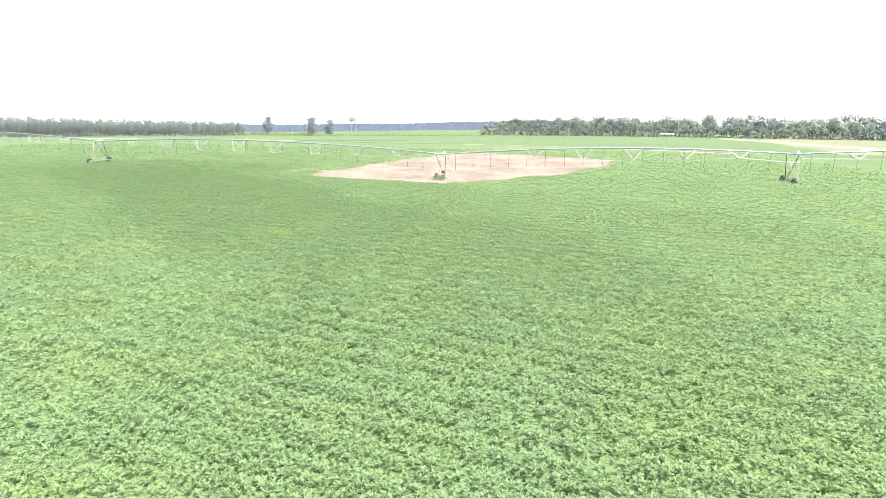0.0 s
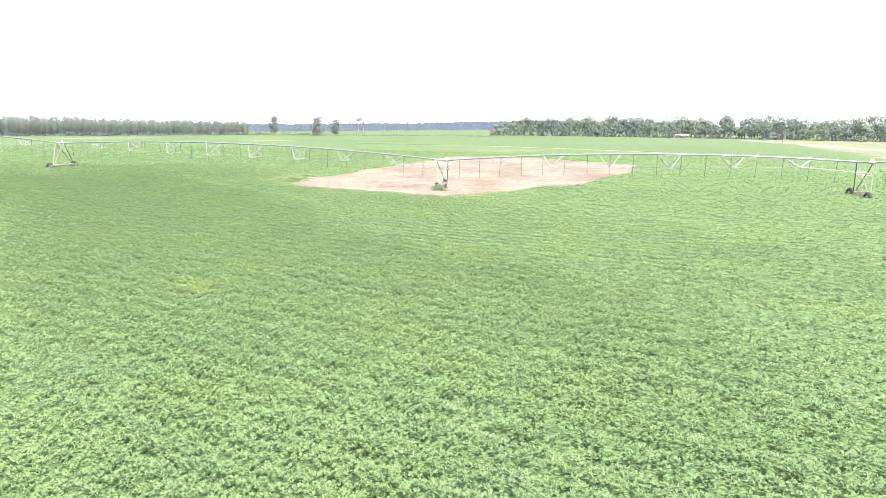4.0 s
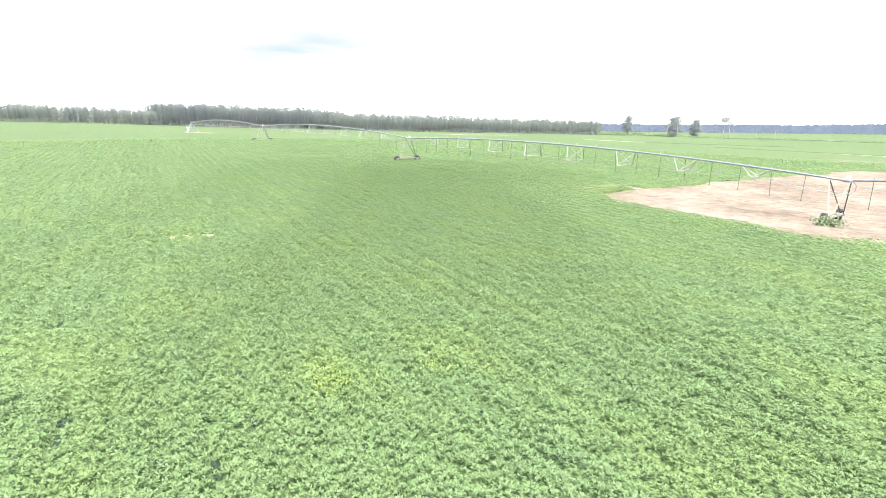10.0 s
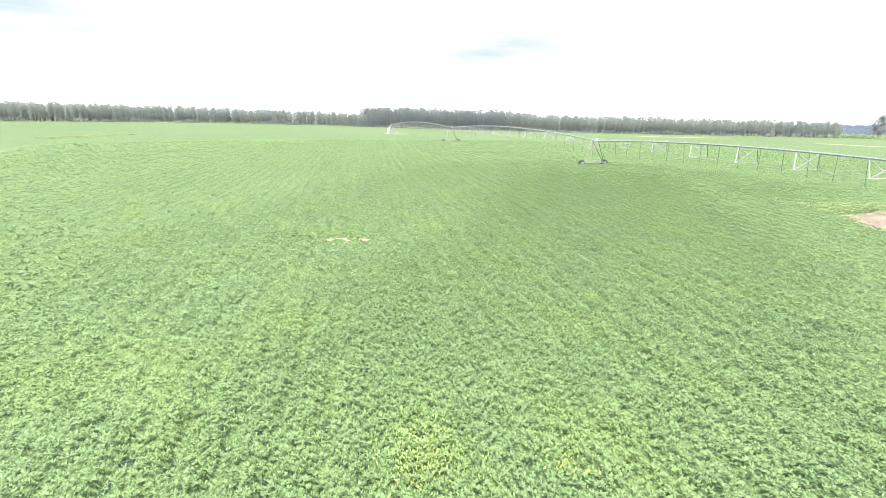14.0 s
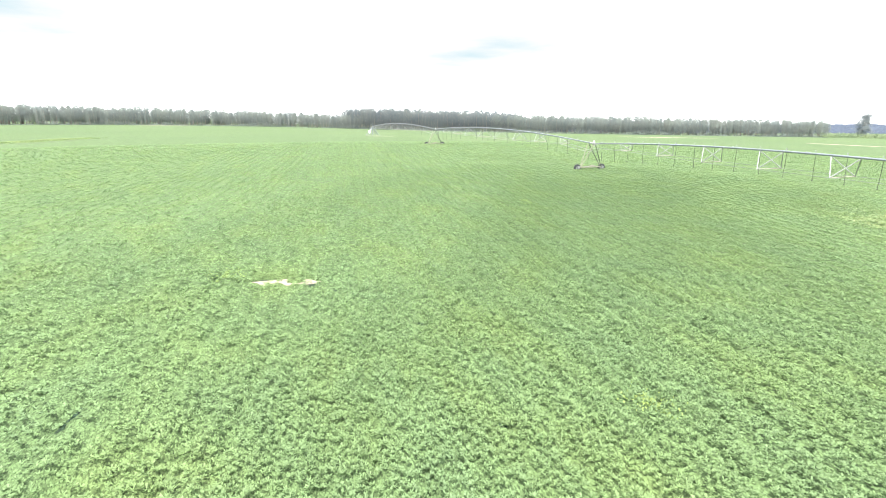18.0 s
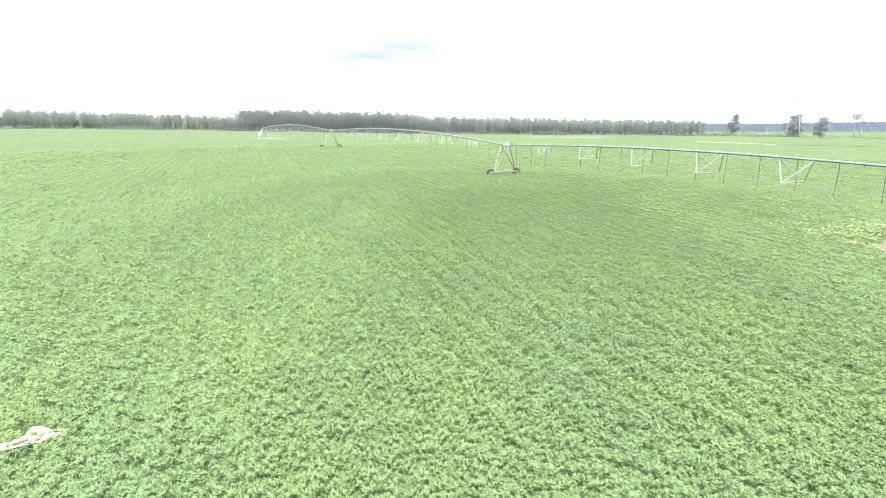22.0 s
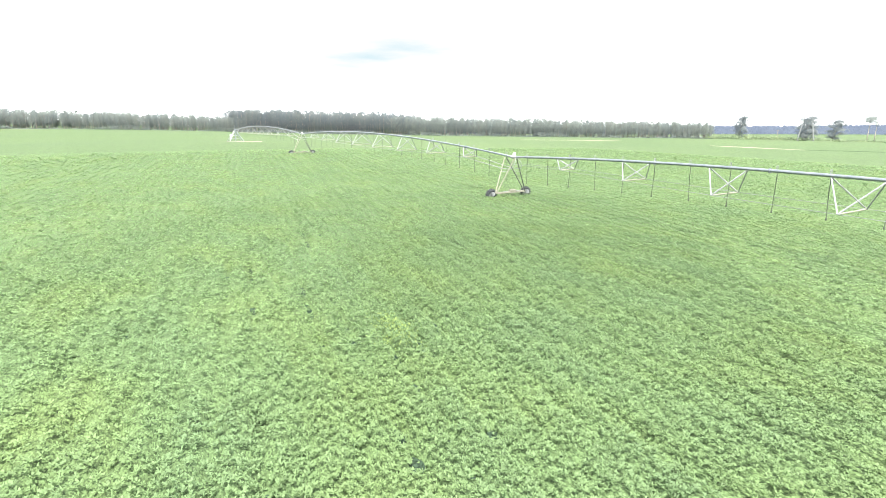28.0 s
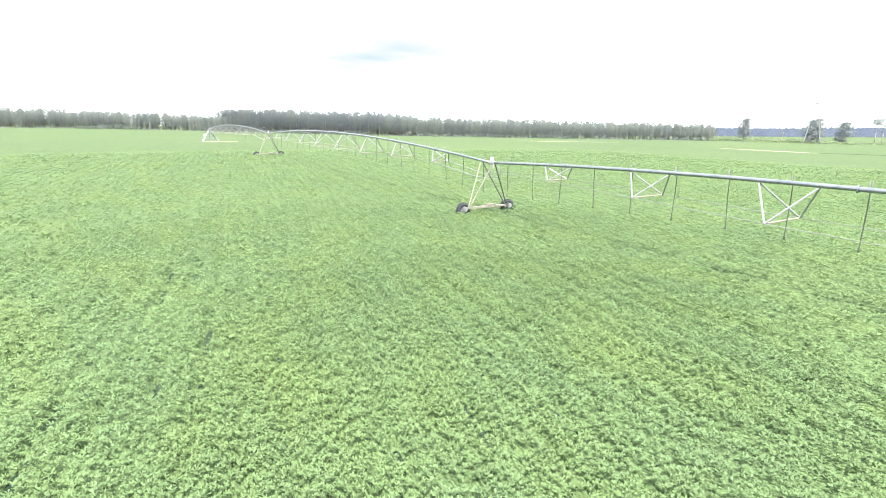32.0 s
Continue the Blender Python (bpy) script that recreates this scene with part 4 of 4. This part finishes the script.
def broad_woods(label, line, normal, rows, gap, spacing, height, mat, per_tree=310):
    length = sum(math.hypot(b[0] - a[0], b[1] - a[1]) for a, b in zip(line, line[1:]))
    crowns, stems = [], []
    for r in range(rows):
        n = int(length / spacing)
        moved = [(p[0] + normal[0] * r * gap, p[1] + normal[1] * r * gap) for p in line]
        x, y, s = along(moved, n, spacing * 0.35)
        h = np.interp(s, np.linspace(0, 1, len(height)), height) * rng.uniform(0.72, 1.06, n) * (1 if r else 0.72)
        z = land(x, y)
        m = per_tree
        lobes = 7
        la, lr, lz = rng.uniform(0, 2 * np.pi, (n, lobes)), rng.uniform(0, 0.24, (n, lobes)), rng.uniform(0.22, 0.86, (n, lobes))
        pick = rng.integers(0, lobes, (n, m))
        i = np.arange(n)[:, None]
        u = rng.normal(size=(n, m, 3))
        u /= np.linalg.norm(u, axis=2)[:, :, None]
        rad = h[:, None] * 0.17 * rng.uniform(0.7, 1.0, (n, m))
        c = np.stack([x[:, None] + (np.cos(la) * lr)[i, pick] * h[:, None] + u[..., 0] * rad, y[:, None] + (np.sin(la) * lr)[i, pick] * h[:, None] + u[..., 1] * rad,
                      z[:, None] + lz[i, pick] * h[:, None] + u[..., 2] * rad * 0.9], -1).reshape(-1, 3)
        crowns.append(cards(c, 0.034 * np.repeat(h, m), u.reshape(-1, 3) * 0.75 + np.array([-normal[0] * 0.35, -normal[1] * 0.35, 0.4])))
        stems.append(trunk_quads(x, y, z - 0.5, z + h * 0.6, 0.25 + 0.008 * h, 0.02))
    n = int(length / 1.4)
    x, y, s = along([(p[0] - normal[0] * 5, p[1] - normal[1] * 5) for p in line], n, 2.5)
    hs = rng.uniform(2.5, 8.5, n) * ramp(wave(x, y, 25, 23), 0.0, 0.5)
    m = 22
    c = np.stack([x[:, None] + rng.normal(0, 1.6, (n, m)), y[:, None] + rng.normal(0, 1.6, (n, m)), land(x, y)[:, None] + hs[:, None] * rng.uniform(0, 1, (n, m))], -1).reshape(-1, 3)
    crowns.append(cards(c, 0.8))
    thing = tagged(quad_mesh("broadleaf_woods", np.concatenate(crowns), mat), label, "woods", kind="stuff")
    quad_mesh("trunk", np.concatenate(stems), BARK, thing)
    return thing


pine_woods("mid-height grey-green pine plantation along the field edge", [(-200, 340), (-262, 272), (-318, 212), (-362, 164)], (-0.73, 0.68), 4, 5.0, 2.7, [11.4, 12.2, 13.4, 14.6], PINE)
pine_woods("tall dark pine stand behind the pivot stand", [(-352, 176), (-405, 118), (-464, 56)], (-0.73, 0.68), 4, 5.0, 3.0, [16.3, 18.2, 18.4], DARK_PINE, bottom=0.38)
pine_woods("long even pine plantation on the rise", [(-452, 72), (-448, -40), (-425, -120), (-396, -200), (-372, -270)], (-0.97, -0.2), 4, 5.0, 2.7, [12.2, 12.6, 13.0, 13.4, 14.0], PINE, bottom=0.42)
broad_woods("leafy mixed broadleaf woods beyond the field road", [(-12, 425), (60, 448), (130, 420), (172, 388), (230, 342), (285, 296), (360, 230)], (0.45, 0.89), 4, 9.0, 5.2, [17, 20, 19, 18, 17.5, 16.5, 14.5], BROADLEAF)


def single_tree(label, x, y, height, spread, mat, lean=0.0, bare_to=0.35, clumps=260, lobes=9):
    """A lone tree: tapered trunk, limbs to each clump of the crown."""
    g = float(land(x, y))
    t = tagged(new("tree"), label, "tree")
    t.matrix_world = pose(x, y, g)
    bm = bmesh.new()
    chain(bm, [(0, 0, -0.4), (lean * 0.1, 0, height * 0.2), (lean * 0.5, 0.1, height * 0.55), (lean, 0, height * 0.92)], [0.32, 0.27, 0.2, 0.06], 8)
    part("trunk", bm, BARK, t, "", True)
    cs = []
    for k in range(lobes):
        f = bare_to + (0.97 - bare_to) * (k + 0.5) / lobes
        a = k * 2.4
        r = spread * math.sin(math.pi * min(0.95, 0.22 + 0.7 * (f - bare_to) / (1 - bare_to))) * (0.75 if k % 2 else 0.45)
        p = (lean * f + math.cos(a) * r, math.sin(a) * r, height * f)
        bm = bmesh.new()
        tube(bm, (lean * (f - 0.1), 0, height * (f - 0.12)), p, 0.10, 0.03, sides=5)
        part("limb", bm, BARK, t)
        cs.append(np.array(p) + rng.normal(0, 1, (clumps // lobes, 3)) * np.array([spread * 0.30, spread * 0.30, height * 0.045]))
    cs = np.concatenate(cs)
    quad_mesh("crown", cards(cs, 0.42, outward(cs, 0, 0, (-0.5, 0.85))), mat, t)
    return t


single_tree("lone dark tree leaning over the hedge line", -218, 405, 17.0, 5.0, DARK_PINE, 1.4, 0.10, 1900, 14)
single_tree("round dark tree beside the lattice mast", -132, 328, 13.6, 5.2, DARK_PINE, 0.3, 0.08, 2100, 14)
single_tree("broken dark tree with a bare leader", -120, 332.4, 12.0, 4.4, DARK_PINE, 2.4, 0.10, 1100, 11)
single_tree("thin tall pine with a small flat crown", -129, 401, 16.5, 4.0, PINE, 0.3, 0.72, 420, 7)
single_tree("thin tall pine with a sparse crown", -126, 404, 13.0, 2.2, PINE, 0.2, 0.78, 60, 4)

# hedge of low shrubs beside the lone trees
n = 420
x, y, s = along([(-200, 338), (-170, 330), (-118, 322), (-60, 335), (0, 350)], n, 1.6)
hs = np.interp(s, [0, 0.2, 0.35, 0.5, 1], [3.6, 3.0, 1.6, 1.0, 0.7]) * rng.uniform(0.3, 1.1, n)
m = 14
c = np.stack([x[:, None] + rng.normal(0, 0.9, (n, m)), y[:, None] + rng.normal(0, 0.9, (n, m)), land(x, y)[:, None] + hs[:, None] * rng.uniform(0, 1, (n, m))], -1).reshape(-1, 3)
tagged(quad_mesh("hedge", cards(c, 0.45), HEDGE), "scrubby green hedge along the field edge", "hedge", kind="stuff")

# far woods on the skyline, glowing blue in place of haze
n = 2600
x, y, s = along([(-1500, 900), (-900, 1480), (-560, 1590), (-100, 1700), (400, 1650)], n, 12)
hs = rng.uniform(18, 21, n) * (0.85 + 0.3 * wave(x, y, 120, 24))
m = 11
c = np.stack([x[:, None] + rng.normal(0, 4, (n, m)), y[:, None] + rng.normal(0, 4, (n, m)), land(x, y)[:, None] + hs[:, None] * rng.uniform(0, 1, (n, m))], -1).reshape(-1, 3)
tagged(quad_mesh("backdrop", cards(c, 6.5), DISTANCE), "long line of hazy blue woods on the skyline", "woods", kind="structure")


# ---- lattice mast, wires and poles ----
def lattice_mast(x, y, height, half):
    g = float(land(x, y))
    t = tagged(new("power_mast"), "pale steel lattice power mast with a crossarm", "power mast")
    t.matrix_world = pose(x, y, g, 0, 0, 28)
    for sx in (-1, 1):
        for sy in (-1, 1):
            bm = bmesh.new()
            chain(bm, [(sx * half, sy * half * 0.5, -0.3), (sx * half * 0.42, sy * half * 0.2, height * 0.7), (sx * 0.3, sy * 0.25, height)], 0.16, 5)
            part("leg", bm, MAST, t)
    for k in range(7):
        z0, z1 = height * k / 7, height * (k + 1) / 7
        w0, w1 = half * (1 - 0.83 * k / 7), half * (1 - 0.83 * (k + 1) / 7)
        for s in (-1, 1):
            bm = bmesh.new()
            tube(bm, (-w0 * s, -w0 * 0.5, z0), (w1 * s, -w1 * 0.5, z1), 0.05, sides=4)
            part("lattice_bar", bm, MAST, t)
    for z, w in ((height - 0.4, 2.6),):
        bm = bmesh.new()
        box(bm, (0, 0, z), (2 * w, 0.45, 0.45), 0.03)
        part("crossarm", bm, STEEL, t)
        for s in (-1, 0, 1):
            bm = bmesh.new()
            tube(bm, (s * w * 0.95, 0, z - 0.1), (s * w * 0.95, 0, z - 1.3), 0.1, 0.14, sides=8)
            part("insulator", bm, STEEL, t)
    return g + height


mast_top = lattice_mast(-127.8, 318.4, 22.5, 4.0)
for off in (-4.2, 0, 4.2):
    bm = bmesh.new()
    pts = []
    for (xa, ya, za), (xb, yb, zb) in (((-560, 60, 20), (-127.8, 318.4, mast_top - 1.8)), ((-127.8, 318.4, mast_top - 1.8), (180, 520, 18))):
        for k in np.linspace(0, 1, 15):
            pts.append((xa + (xb - xa) * k + off * 0.5, ya + (yb - ya) * k - off * 0.85, za + (zb - za) * k - 26 * k * (1 - k)))
    chain(bm, pts, 0.06, 4)
    tagged(part("power_wire", bm, MAST), "thin pale overhead power wire", "wire", "wires of the power line")


def pole(x, y, h, lean=0.0):
    t = tagged(new("pole"), "weathered grey wooden utility pole", "pole", "poles at the field edge")
    t.matrix_world = pose(x, y, float(land(x, y)), 0, lean, 0)
    bm = bmesh.new()
    tube(bm, (0, 0, -0.4), (0, 0, h), 0.17, 0.12, sides=10)
    part("shaft", bm, WOOD, t)
    bm = bmesh.new()
    box(bm, (0, 0, h - 0.5), (1.6, 0.1, 0.12), 0.015)
    part("crossarm", bm, WOOD, t)


pole(164, 243, 6.2, 3)
for px, py in ((-150, 330), (-98, 345), (-86, 352), (-74, 352), (128, 372)):
    pole(px, py, 6.5, 2 if px < -80 else -2)


# ---- bush in the wheel track at the dry patch ----
def bush(x, y, spread, height, clumps):
    t = tagged(new("bush"), "small leafy green bush grown round a tower wheel", "bush")
    t.matrix_world = pose(x, y, soil(x, y))
    for k in range(7):
        a = k * 0.9
        bm = bmesh.new()
        tube(bm, (0, 0, -0.05), (math.cos(a) * spread * 0.5, math.sin(a) * spread * 0.5, height * 0.7), 0.02, 0.008, sides=5)
        part("stem", bm, BARK, t)
    c = np.stack([rng.normal(0, spread * 0.45, clumps), rng.normal(0, spread * 0.3, clumps), height * rng.beta(1.4, 1.6, clumps)], -1)
    quad_mesh("foliage", cards(c, 0.085), HEDGE, t)


bush(54.9, -2.5, 1.0, 0.7, 520)


# ---- low white shed at the wood's edge ----
def shed(x, y, turn):
    t = tagged(new("shed"), "low white metal shed at the edge of the woods", "shed")
    t.matrix_world = pose(x, y, float(land(x, y)), 0, 0, turn)
    for name, c, size in (("wall", (0, -2.0, 0.9), (11, 0.12, 2.2)), ("wall", (0, 2.0, 0.9), (11, 0.12, 2.2)), ("wall", (-5.44, 0, 0.9), (0.12, 3.88, 2.2)), ("wall", (5.44, 0, 0.9), (0.12, 3.88, 2.2))):
        bm = bmesh.new()
        box(bm, c, size, 0.01)
        part(name, bm, WHITE, t)
    for s in (-1, 1):
        bm = bmesh.new()
        v = [bm.verts.new(p) for p in ((-5.7, s * 2.25, 1.95), (5.7, s * 2.25, 1.95), (5.7, 0, 2.75), (-5.7, 0, 2.75), (-5.7, s * 2.25, 2.05), (5.7, s * 2.25, 2.05), (5.7, 0, 2.85), (-5.7, 0, 2.85))]
        for f in ((0, 1, 2, 3), (4, 5, 6, 7), (0, 1, 5, 4), (1, 2, 6, 5), (3, 0, 4, 7)):
            bm.faces.new([v[i] for i in f])
        bmesh.ops.recalc_face_normals(bm, faces=bm.faces[:])
        part("roof", bm, WHITE, t)
    bm = bmesh.new()
    box(bm, (1.5, -2.09, 0.85), (1.6, 0.05, 1.8), 0.01)
    part("door", bm, STEEL, t)


shed(143, 408, -12)
